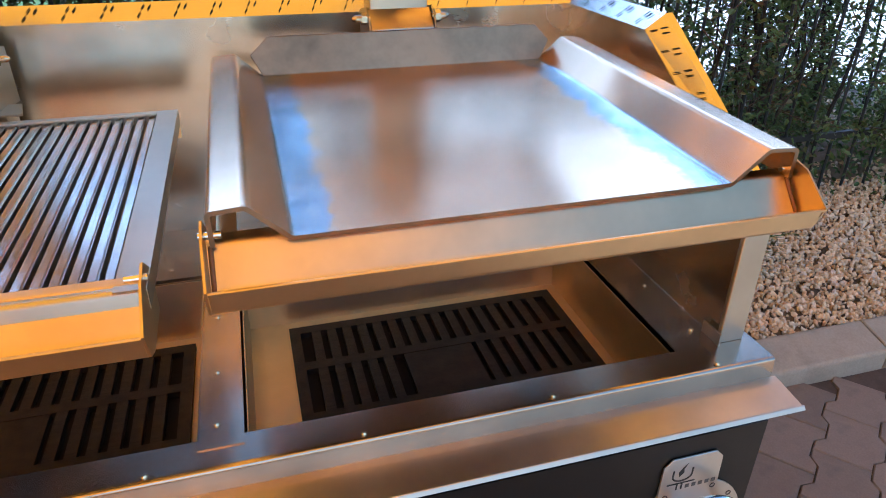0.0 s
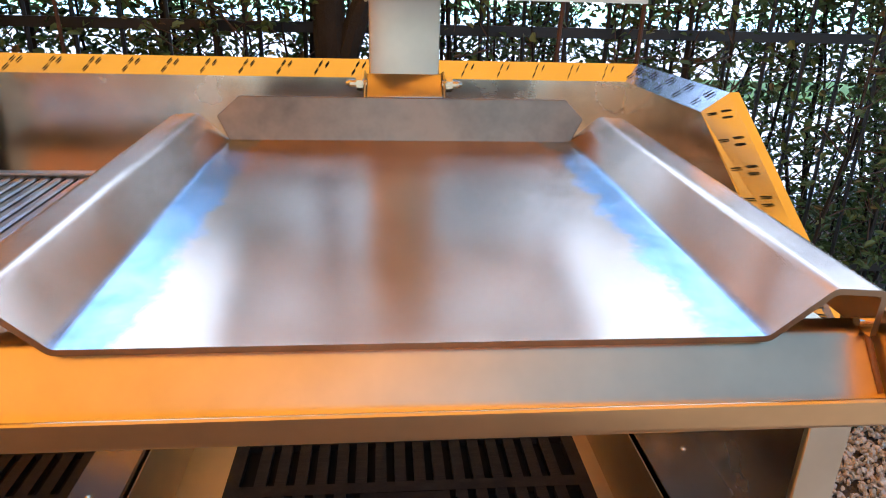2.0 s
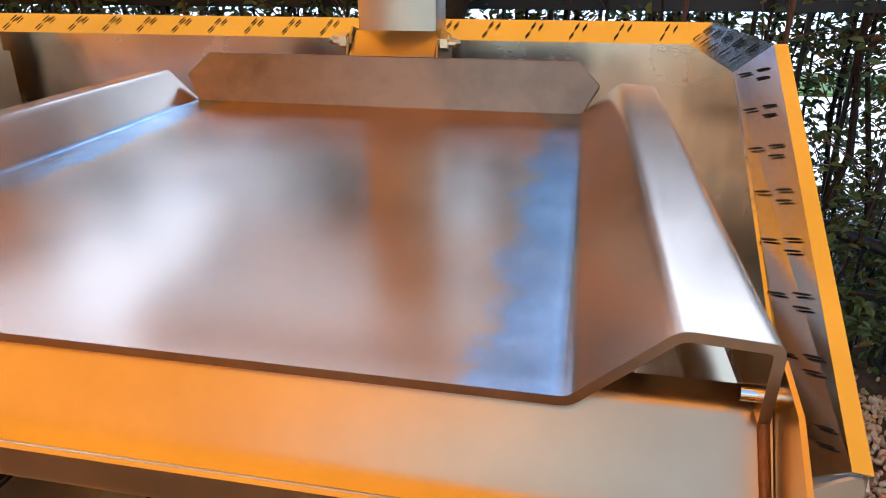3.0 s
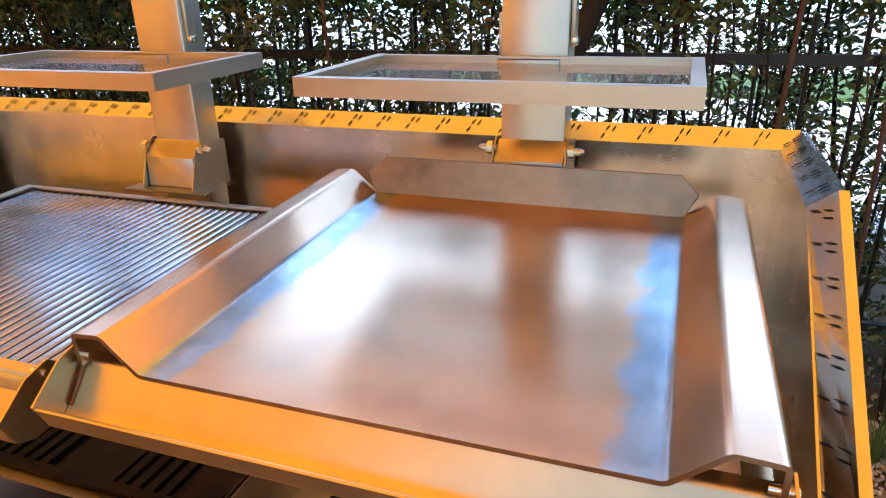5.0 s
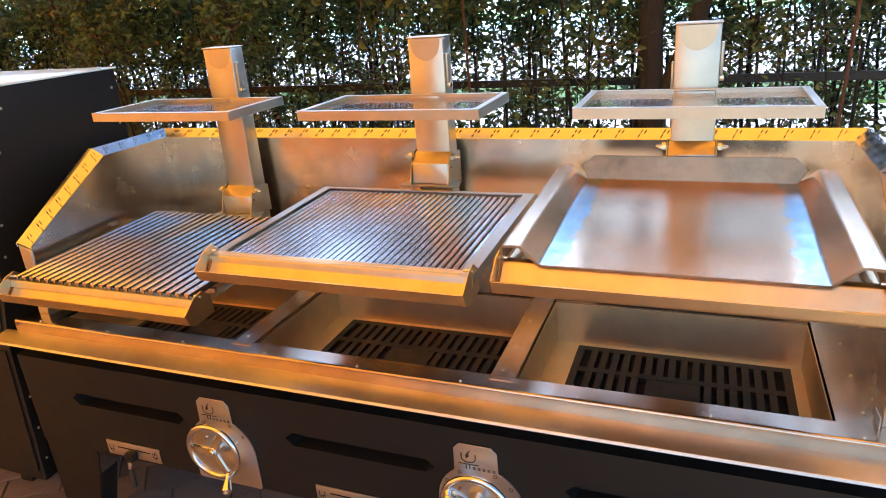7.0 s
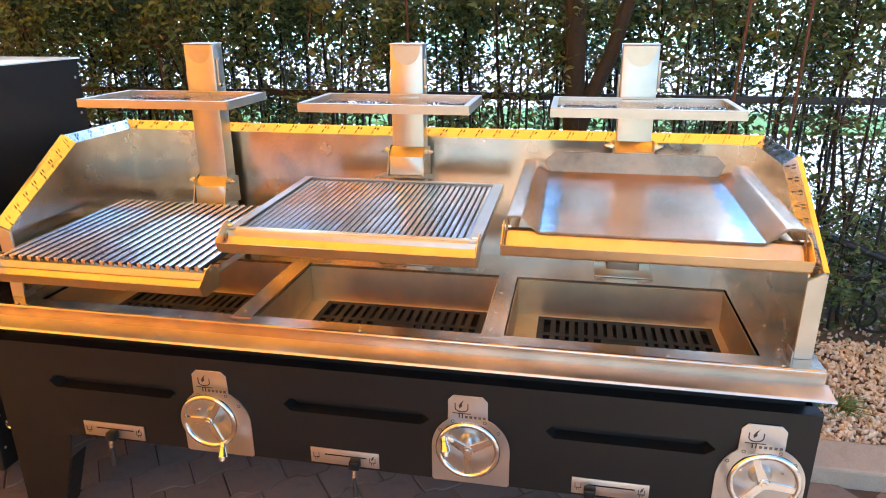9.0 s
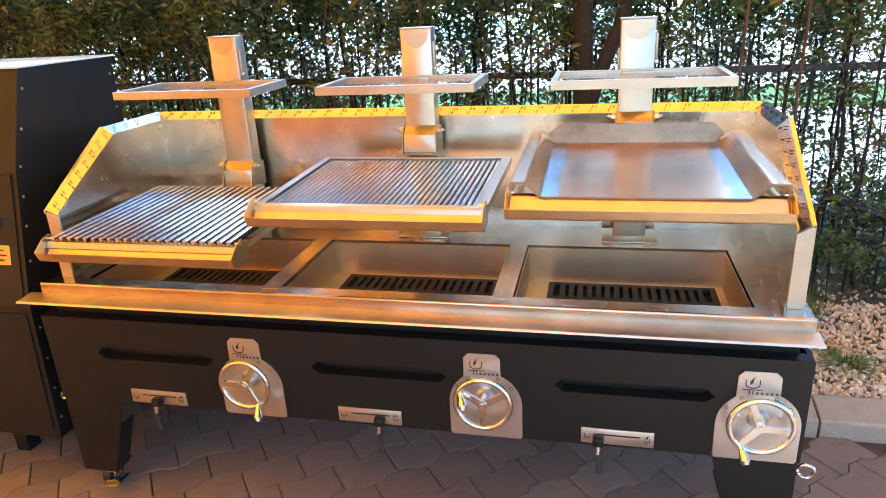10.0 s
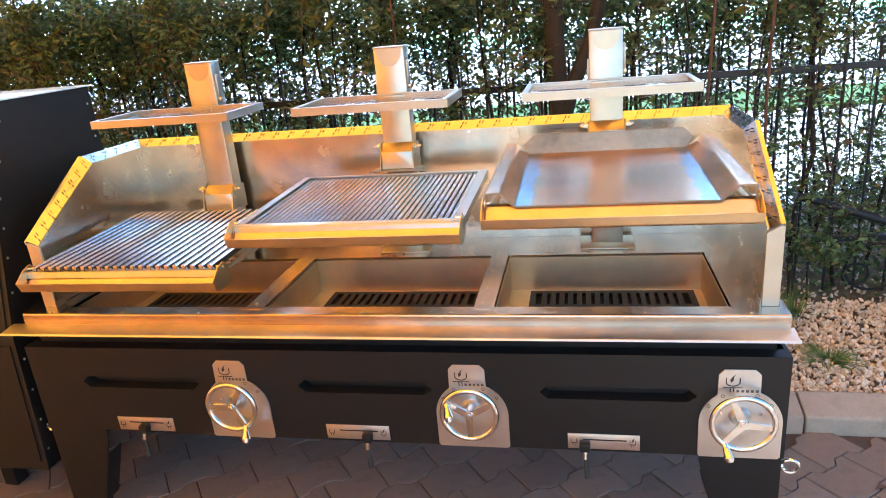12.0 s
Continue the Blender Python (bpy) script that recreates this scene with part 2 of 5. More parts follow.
def box(x0, x1, y0, y1, z0, z1, bevel=0.0, bm=None):
    bm = bm or bmesh.new()
    vs = bmesh.ops.create_cube(bm, size=1)["verts"]
    for v in vs:
        v.co = (x0 + (v.co.x + 0.5) * (x1 - x0), y0 + (v.co.y + 0.5) * (y1 - y0), z0 + (v.co.z + 0.5) * (z1 - z0))
    if bevel:
        es = list({e for v in vs for e in v.link_edges})
        bmesh.ops.bevel(bm, geom=es, offset=bevel, segments=2, affect="EDGES", profile=0.5)
    return bm


def prism(points, lo, hi, axis="y", bm=None, bevel=0.0):
    """A polygon extruded along an axis; points are (x, z) for y, (y, z) for x, (x, y) for z."""
    bm = bm or bmesh.new()
    put = {"x": lambda a, b, s: (s, a, b), "y": lambda a, b, s: (a, s, b), "z": lambda a, b, s: (a, b, s)}[axis]
    lows = [bm.verts.new(put(a, b, lo)) for a, b in points]
    highs = [bm.verts.new(put(a, b, hi)) for a, b in points]
    fs = [bm.faces.new(lows), bm.faces.new(highs[::-1])]
    k = len(points)
    for i in range(k):
        fs.append(bm.faces.new((lows[i], lows[(i + 1) % k], highs[(i + 1) % k], highs[i])))
    if bevel:
        es = list({e for f in fs for e in f.edges})
        bmesh.ops.bevel(bm, geom=es, offset=bevel, segments=1, affect="EDGES")
    return bm


def fold(points, thick, lo, hi, axis="x", bm=None):
    """Folded sheet: a bent line of points given thickness and drawn out along an axis."""
    ps = [Vector(p) for p in points]
    sides = [[], []]
    for i, p in enumerate(ps):
        d0 = (p - ps[i - 1]).normalized() if i else None
        d1 = (ps[i + 1] - p).normalized() if i < len(ps) - 1 else None
        d0, d1 = d0 or d1, d1 or d0
        n0, n1 = Vector((-d0.y, d0.x)), Vector((-d1.y, d1.x))
        n = (n0 + n1).normalized()
        w = thick / 2 / max(n.dot(n0), 0.4)
        sides[0].append(tuple(p + n * w))
        sides[1].append(tuple(p - n * w))
    return prism(sides[0] + sides[1][::-1], lo, hi, axis, bm)


def round_line(points, r, k=4):
    """The line with its inner corners rounded."""
    out = [points[0]]
    for a, b, c in zip(points, points[1:], points[2:]):
        a, b, c = Vector(a), Vector(b), Vector(c)
        q = min(r, (a - b).length * 0.45, (c - b).length * 0.45)
        p0, p2 = b + (a - b).normalized() * q, b + (c - b).normalized() * q
        out.append(tuple(b + (a - b).normalized() * min(q + 0.002, (a - b).length * 0.49)))
        for i in range(k + 1):
            t = i / k
            out.append(tuple(p0 * (1 - t) ** 2 + b * 2 * t * (1 - t) + p2 * t * t))
        out.append(tuple(b + (c - b).normalized() * min(q + 0.002, (c - b).length * 0.49)))
    return out + [points[-1]]


def rod(p0, p1, r0, r1=None, seg=12, bm=None):
    bm = bm or bmesh.new()
    p0, p1 = Vector(p0), Vector(p1)
    m = Matrix.Translation((p0 + p1) / 2) @ (p1 - p0).to_track_quat("Z", "Y").to_matrix().to_4x4()
    bmesh.ops.create_cone(bm, cap_ends=True, segments=seg, radius1=r0, radius2=r0 if r1 is None else r1, depth=(p1 - p0).length, matrix=m)
    return bm


def hoop(centre, normal, big, small, seg=40, ring=10, bm=None, squash=1.0):
    bm = bm or bmesh.new()
    m = Matrix.Translation(centre) @ Vector(normal).to_track_quat("Z", "Y").to_matrix().to_4x4()
    rows = []
    for i in range(seg):
        a = 2 * math.pi * i / seg
        rows.append([bm.verts.new(m @ Vector(((big + small * math.cos(b)) * math.cos(a), (big + small * math.cos(b)) * math.sin(a), small * squash * math.sin(b))))
                     for b in (2 * math.pi * j / ring for j in range(ring))])
    for i in range(seg):
        for j in range(ring):
            bm.faces.new((rows[i][j], rows[(i + 1) % seg][j], rows[(i + 1) % seg][(j + 1) % ring], rows[i][(j + 1) % ring]))
    return bm


def bolt_mesh(r, h, name, m):
    """A domed socket bolt with a washer, pointing up."""
    bm = rod((0, 0, 0), (0, 0, h * 0.35), r * 1.25, seg=14)
    rod((0, 0, h * 0.35), (0, 0, h), r, r * 0.7, 12, bm)
    return solid(bm, name, m, True)


def place(name, mesh, parent, m, label=""):
    """One more object on a shared mesh, under a thing or a part, at the pose m in the world."""
    ob = new(name, mesh)
    ob.matrix_basis = m
    hang(ob, parent)
    return tagged(ob, label)


# ---- the ground and what closes the place ----
RAIL = 0.848            # top of the grill's frame
MID = -0.318            # middle of the grill along x
W_L, W_R = -1.441, 0.825  # inner faces of the side walls
Y_BACK = 0.766
COLS = (-1.058, -0.315, 0.430)   # lift columns
KERB_Y = 0.775

ground = whole("ground", box(-60, 60, -40, 90, -0.35, -0.035), SAND, "sandy ground under the paving and beyond the hedge", "ground", kind="structure")
bed = bmesh.new()
bmesh.ops.create_grid(bed, x_segments=90, y_segments=36, size=0.5)
for v in bed.verts:
    v.co = Vector((v.co.x * 9.0, 0.93 + (v.co.y + 0.5) * 2.6, 0))
    rise = min(1, max(0, (v.co.y - 1.5) / 0.8))
    v.co.z = 0.062 + 0.07 * rise + 0.018 * noise.noise(v.co * 4) + 0.01 * noise.noise(v.co * 13)
ret = bmesh.ops.extrude_face_region(bed, geom=bed.faces[:])
for g in ret["geom"]:
    if isinstance(g, bmesh.types.BMVert):
        g.co.z = -0.1
planting_bed = whole("planting_bed", bed, SOIL, "dry brown soil bed under the hedge and gravel", "soil bed", kind="structure")


whole("road", box(-45, 45, 3.9, 30, -0.2, -0.02), ROAD, "sunlit pale road beyond the hedge", "road", kind="structure")
whole("lawn", box(-45, 45, 9.0, 11.0, -0.1, 0.03), LAWN, "far strip of green lawn", "lawn", kind="structure")


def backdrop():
    # sheet that glows by itself in place of bright sky and distance
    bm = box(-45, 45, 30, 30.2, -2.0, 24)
    return whole("backdrop", bm, GLOW, "glowing sheet that stands in for the bright distance behind the hedge", "backdrop", kind="structure")


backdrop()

# unseen yard and terrace added behind the camera to bounce light; awning overhead
whole("yard_slab", box(-16, 16, -16, -3.0, -0.16, -0.004), SLAB, "unseen warm-toned yard paving added to bounce sunlight in front of the awning", "yard", kind="structure")

# added slab, never in view: a warm reflector for the steel
whole("terrace", box(-8.0, -0.75, -9.0, -1.95, -0.03, 0.012, 0.004), BOUNCE_ORANGE, "unseen terracotta-coloured floor added to bounce warm light under the awning", "terrace", kind="structure")


def awning():
    at = (-2.2, -2.2, 2.75)
    t = thing("awning", (at[0], at[1], at[2]), "orange cloth awning stretched over the paved yard", "awning", kind="structure")
    bm = bmesh.new()
    n = 24
    edge = lambda u: -8.0 + 8.0 * u      # the open edge runs aslant
    rows = [[bm.verts.new((-6.2 + 8.55 * i / n, edge(i / n) + (1.5 - edge(i / n)) * j / n, 2.95 - 0.12 * j / n - 0.10 * math.sin(math.pi * i / n) + 0.02 * math.sin(i * 1.9)))
             for j in range(n + 1)] for i in range(n + 1)]
    for i in range(n):
        for j in range(n):
            bm.faces.new((rows[i][j], rows[i + 1][j], rows[i + 1][j + 1], rows[i][j + 1]))
    part("cloth", bm, CLOTH, t)
    part("front_bar", rod((-6.2, 1.5, 2.81), (2.35, 1.5, 2.81), 0.03), FENCE, t)
    # unseen cloth added along the open edge as a warm light source
    bm = bmesh.new()
    rows = [[bm.verts.new((-6.2 + 5.2 * i / 40, edge(5.2 / 8.55 * i / 40) + 0.05 * math.sin(i * 1.3), z)) for z in (2.0, 2.5, 2.94)] for i in range(41)]
    for i in range(40):
        for j in range(2):
            bm.faces.new((rows[i][j], rows[i + 1][j], rows[i + 1][j + 1], rows[i][j + 1]))
    part("side_curtain", bm, CLOTH, t)
    # second added cloth, out of view, throws orange light from the left
    bm = bmesh.new()
    rows = [[bm.verts.new((-6.2 + 0.04 * math.sin(i * 1.1), -8.0 + 9.5 * i / 40, z)) for z in (0.35, 1.2, 2.0, 2.80)] for i in range(41)]
    for i in range(40):
        for j in range(3):
            bm.faces.new((rows[i][j], rows[i + 1][j], rows[i + 1][j + 1], rows[i][j + 1]))
    part("side_curtain", bm, CLOTH, t)
    for x, y in ((-6.15, -7.9), (2.3, -0.05), (-6.15, 1.5)):
        part("pole", rod((x, y, 0), (x, y, 2.79 if y > 1 else 2.9), 0.025), FENCE, t)


awning()


def sky_block_wall():
    """Unseen plastered wall, added beyond the awning's open edge to block sky light."""
    a, b = Vector((-8.2, -10.3, 0)), Vector((-1.4, -3.75, 0))
    n = Vector((b.y - a.y, a.x - b.x, 0)).normalized() * 0.25
    bm = bmesh.new()
    prism([(p.x, p.y) for p in (a, b, b + n, a + n)], -0.02, 3.05, "z", bm)
    return whole("wall_sky_block", bm, PLASTER, "unseen ochre wall added to block sky light beyond the awning", "wall", kind="structure", smooth=False)


sky_block_wall()


# ---- the grill ----
grill = thing("charcoal_grill", (MID, 0.4, 0.0), "long three-bay charcoal grill of stainless steel on a black base", "grill")


def holed_panel(y, depth, outline, holes, back):
    """A front sheet at y with recesses: outline and holes as (x, z) loops."""
    bm = bmesh.new()
    edges = []
    rims = []
    for loop in [outline] + holes:
        vs = [bm.verts.new((x, y, z)) for x, z in loop]
        es = [bm.edges.new((a, b)) for a, b in zip(vs, vs[1:] + vs[:1])]
        edges += es
        rims.append(vs)
    bmesh.ops.triangle_fill(bm, use_beauty=True, edges=edges)
    for vs, loop in list(zip(rims, [outline] + holes))[1:]:
        cx = sum(p[0] for p in loop) / len(loop)
        cz = sum(p[1] for p in loop) / len(loop)
        inner = [bm.verts.new((cx + (x - cx) * 0.97, y + depth, cz + (z - cz) * 0.94)) for x, z in loop]
        k = len(vs)
        for i in range(k):
            bm.faces.new((vs[i], vs[(i + 1) % k], inner[(i + 1) % k], inner[i]))
        bm.faces.new(inner)
    vs = rims[0]
    far = [bm.verts.new((x, back, z)) for x, z in outline]
    for i in range(len(vs)):
        bm.faces.new((vs[i], vs[(i + 1) % len(vs)], far[(i + 1) % len(vs)], far[i]))
    bm.faces.new(far)
    return bm


def slot_loop(x0, x1, z):
    return [(x0, z), (x0 + 0.022, z - 0.021), (x1 - 0.026, z - 0.021), (x1, z - 0.002), (x1 - 0.026, z + 0.021), (x0 + 0.022, z + 0.021)]


B_L, B_R = -1.545, 0.893
body = part("base_body", holed_panel(0.04, 0.043, [(B_L, 0.405), (B_R, 0.405), (B_R, 0.73), (B_L, 0.73)],
            [slot_loop(0.209, 0.653, 0.603), slot_loop(-0.558, -0.117, 0.603), slot_loop(-1.348, -0.904, 0.600)], 0.085), BLACK, grill,
            "black powder-coated base with three pressed grooves", smooth=False)
part("base_neck", box(B_L + 0.03, B_R - 0.03, 0.0855, 0.09, 0.60, 0.80), BLACK, grill, smooth=False)
part("base_back", box(B_L, B_R, 0.79, 0.80, 0.405, 0.80), BLACK, grill, smooth=False)
part("base_bottom", box(B_L + 0.01, B_R - 0.01, 0.09, 0.79, 0.405, 0.415), BLACK, grill, smooth=False)
for x0, x1 in ((B_L, B_L + 0.01), (B_R - 0.01, B_R)):
    part("base_side", box(x0, x1, 0.0855, 0.79, 0.405, 0.73), BLACK, grill, smooth=False)
    part("base_side", box(min(x0 + 0.03, B_R - 0.04), min(x1 + 0.03, B_R - 0.03), 0.091, 0.79, 0.7305, 0.80), BLACK, grill, smooth=False)
OPENINGS = ((-1.381, -0.722), (-0.660, 0.020), (0.080, 0.745))
R_L, R_R = -1.525, 0.885
Y0, Y1 = 0.112, 0.560
part("top_frame", fold(round_line([(Y0, RAIL - 0.0015), (0.056, RAIL - 0.0015), (0.055, 0.806)], 0.005), 0.003, R_L, R_R), STEEL_FRAME, grill, "front strip of the stainless frame")
part("drip_lip", fold(round_line([(0.054, 0.811), (0.040, 0.810), (-0.010, 0.803), (-0.0125, 0.807), (-0.0165, 0.801)], 0.0015), 0.0022, R_L - 0.045, R_R + 0.008), STEEL, grill, "thin projecting drip edge")
for x0, x1 in ((R_L, OPENINGS[0][0]), (OPENINGS[2][1], R_R)):
    part("frame_side", box(x0, x1, Y0 + 0.0005, 0.79, RAIL - 0.0032, RAIL - 0.0004), STEEL_FRAME, grill)
part("frame_end", box(R_R - 0.003, R_R, 0.058, 0.79, 0.799, RAIL - 0.003), STEEL_FINE, grill)
part("frame_end", box(R_L, R_L + 0.003, 0.058, 0.79, 0.799, RAIL - 0.003), STEEL_FINE, grill)
part("frame_ledge", box(OPENINGS[0][0], OPENINGS[2][1], Y1, 0.79, RAIL - 0.0032, RAIL - 0.0006), STEEL_FRAME, grill)
for x0, x1 in ((OPENINGS[0][1], OPENINGS[1][0]), (OPENINGS[1][1], OPENINGS[2][0])):
    part("divider", fold([(x0 + 0.001, RAIL - 0.03), (x0 + 0.001, RAIL + 0.001), (x1 - 0.001, RAIL + 0.001), (x1 - 0.001, RAIL - 0.03)], 0.002, Y0 - 0.020, Y1 + 0.045, "y"), STEEL_FRAME, grill)
for x0, x1 in OPENINGS:
    part("frame_edge", fold([(Y1, RAIL - 0.001), (Y1, RAIL - 0.022)], 0.002, x0, x1), STEEL_FRAME, grill)
    part("frame_edge", fold([(Y0, RAIL - 0.001), (Y0, RAIL - 0.022)], 0.002, x0, x1), STEEL_FRAME, grill)

BOLT = bolt_mesh(0.0042, 0.004, "frame_bolt", ZINC)
spots = [(MID + 0.276 * k, 0.066) for k in range(-4, 5)]
for x0, x1 in ((-0.722, -0.660), (0.020, 0.080)):
    spots += [((x0 + x1) / 2 - 0.006, y) for y in (0.135, 0.25, 0.40, 0.575)]
spots += [(x, y) for x in (0.799, -1.437) for y in (0.155, 0.30, 0.45, 0.62)] + [(MID + 0.276 * k, 0.59) for k in range(-4, 5)]
for x, y in spots:
    place("bolt", BOLT, grill, Matrix.Translation((x, y, RAIL + 0.0005 if not any(a < x < b for a, b in ((-0.722, -0.660), (0.020, 0.080))) else RAIL + 0.0018)))

STEEL_BOX = steel("firebox_stainless", (0.92, 0.71, 0.42), 0.46, 0.05, (1, 10, 10), 0.92, 0.02)
# fireboxes, sunk behind a narrow dark gap
for x0, x1 in OPENINGS:
    g = 0.005
    a0, a1, b0, b1, top, low = x0 + g, x1 - g, Y0 + g, Y1 - g, RAIL - 0.010, 0.712
    firebox = part("firebox", box(a0, a1, b0, b1, low - 0.003, low), STEEL_BOX, grill, "bare stainless charcoal pan", smooth=False)
    for args in ((a0 - 0.002, a0, b0, b1, low, top), (a1, a1 + 0.002, b0, b1, low, top), (a0, a1, b0 - 0.002, b0, low, top), (a0, a1, b1, b1 + 0.002, low, top)):
        part("firebox_side", box(*args), STEEL_BOX, firebox, smooth=False)
    # dark sheets painted as shade below the grate slots and round the pan
    part("chute_shade", box(x0 + 0.085, x1 - 0.042, 0.246, 0.509, low + 0.0005, low + 0.002), HOLE_SHADE, grill, smooth=False)
    part("gap_shade", box(x0 - 0.02, x1 + 0.02, Y0 - 0.01, Y1 + 0.02, 0.70, 0.706), HOLE_SHADE, grill, smooth=False)

# back wall, side walls and their slotted rims
TOP = 1.276
part("back_wall", box(W_L - 0.003, W_R + 0.003, Y_BACK, Y_BACK + 0.003, RAIL, TOP), STEEL_BACK, grill, "tall stainless back wall, smudged")
SIDE = [(0.121, RAIL + 0.001), (0.121, 1.075), (0.464, TOP), (Y_BACK, TOP), (Y_BACK, RAIL + 0.001)]
for x0, x1, s in ((W_R, W_R + 0.003, 1), (W_L - 0.003, W_L, -1)):
    wall = part("side_wall", prism(SIDE, x0, x1, "x"), STEEL_BACK, grill)
    xo = x1 if s > 0 else x0
    # front post: folded flange facing forwards
    edge_x = xo + s * 0.040
    part("front_post", prism([(xo - s * 0.006, RAIL - 0.0005), (xo - s * 0.006, 1.062), (xo + s * 0.030, 1.082), (edge_x, 1.082), (edge_x, RAIL - 0.0005)], 0.112, 0.121, "y", bevel=0.0015), STEEL_FINE, grill, "bright front post of the side wall")
    part("post_side", box(*sorted((edge_x - s * 0.003, edge_x)), 0.1215, 0.16, RAIL, 1.08), STEEL_FINE, grill)
    part("post_tab", box(*sorted((xo - s * 0.012, xo - s * 0.009)), 0.105, 0.15, RAIL, RAIL + 0.022), STEEL_FINE, grill)


def rim_run(p, q, out0, out1, drop, name):
    """A slotted band from p to q that leans outwards by out0/out1, with a folded outer edge."""
    p, q, o0, o1, d = Vector(p), Vector(q), Vector(out0), Vector(out1), Vector(drop)
    bm = bmesh.new()
    rows = []
    for base, o in ((p, o0), (q, o1)):
        rows.append([base, base + o, base + o + d, base + o + d + Vector((0, 0, -0.012))])
    va = [bm.verts.new(v) for v in rows[0]]
    vb = [bm.verts.new(v) for v in rows[1]]
    for i in range(3):
        bm.faces.new((va[i], va[i + 1], vb[i + 1], vb[i]))
    bmesh.ops.recalc_face_normals(bm, faces=bm.faces)
    ret = bmesh.ops.solidify(bm, geom=bm.faces[:], thickness=0.0022)
    return part(name, bm, STEEL_RIM, grill, "slotted stainless rim", smooth=False)


STEEL_RIM = steel("rim_stainless", (0.74, 0.72, 0.70), 0.20, 0.04, (1, 14, 14), 0.9)
OUT = 0.030
back_rim = rim_run((W_L, Y_BACK, TOP), (W_R, Y_BACK, TOP), (-OUT, OUT, 0.028), (OUT, OUT, 0.028), (0, 0.010, -0.006), "rim_back")
side_rims = []
for x, s in ((W_R, 1), (W_L, -1)):
    a = rim_run((x, Y_BACK, TOP), (x, 0.464, TOP), (s * OUT, OUT, 0.028), (s * OUT, -0.012, 0.028), (s * 0.011, 0, -0.004), "rim_top")
    b = rim_run((x, 0.464, TOP), (x, 0.121, 1.066), (s * OUT, -0.012, 0.028), (s * OUT, -0.012, 0.022), (s * 0.011, -0.003, 0.001), "rim_slope")
    side_rims.append((x, s, a, b))


def dash_cluster():
    """Three slits: two in line and one beside them, lying in the xy plane."""
    bm = bmesh.new()
    for cx, cy in ((-0.0075, -0.0085), (-0.0005, 0.0085), (0.0105, 0.0070)):
        ca, sa = math.cos(radians(62)), math.sin(radians(62))
        ring = []
        for i in range(8):
            t = 2 * math.pi * i / 8
            u, w = 0.0072 * math.cos(t), 0.0008 * math.sin(t)
            ring.append((cx + u * ca - w * sa, cy + u * sa + w * ca))
        prism(ring, 0.0, 0.0012, "z", bm)
    return solid(bm, "slit", HOLE_SHADE)


SLIT = dash_cluster()


def on_face(p, along, up):
    along, up = Vector(along).normalized(), Vector(up).normalized()
    nrm = along.cross(up).normalized()
    up = nrm.cross(along)
    return Matrix.Translation(Vector(p) + nrm * 0.0014) @ Matrix((along, up, nrm)).transposed().to_4x4()


k = 36
for i in range(k):
    x = W_L + 0.03 + (W_R - W_L - 0.06) * i / (k - 1)
    place("slit", SLIT, back_rim, on_face((x, Y_BACK + OUT * 0.5, TOP + 0.014), (1, 0, 0), (0, OUT, 0.028)))
for x, s, a, b in side_rims:
    for i in range(5):
        y = 0.49 + 0.27 * i / 4
        place("slit", SLIT, a, on_face((x + s * OUT * 0.5, y + 0.004, TOP + 0.014), (0, -s, 0), (s * OUT, 0, 0.028)))
    for i in range(8):
        t = (i + 0.45) / 8
        place("slit", SLIT, b, on_face((x + s * OUT * 0.5, 0.464 + (0.121 - 0.464) * t - 0.006, TOP + (1.066 - TOP) * t + 0.0125), (0, -s * 0.343, -s * 0.21), (s * OUT, -0.012, 0.025)))

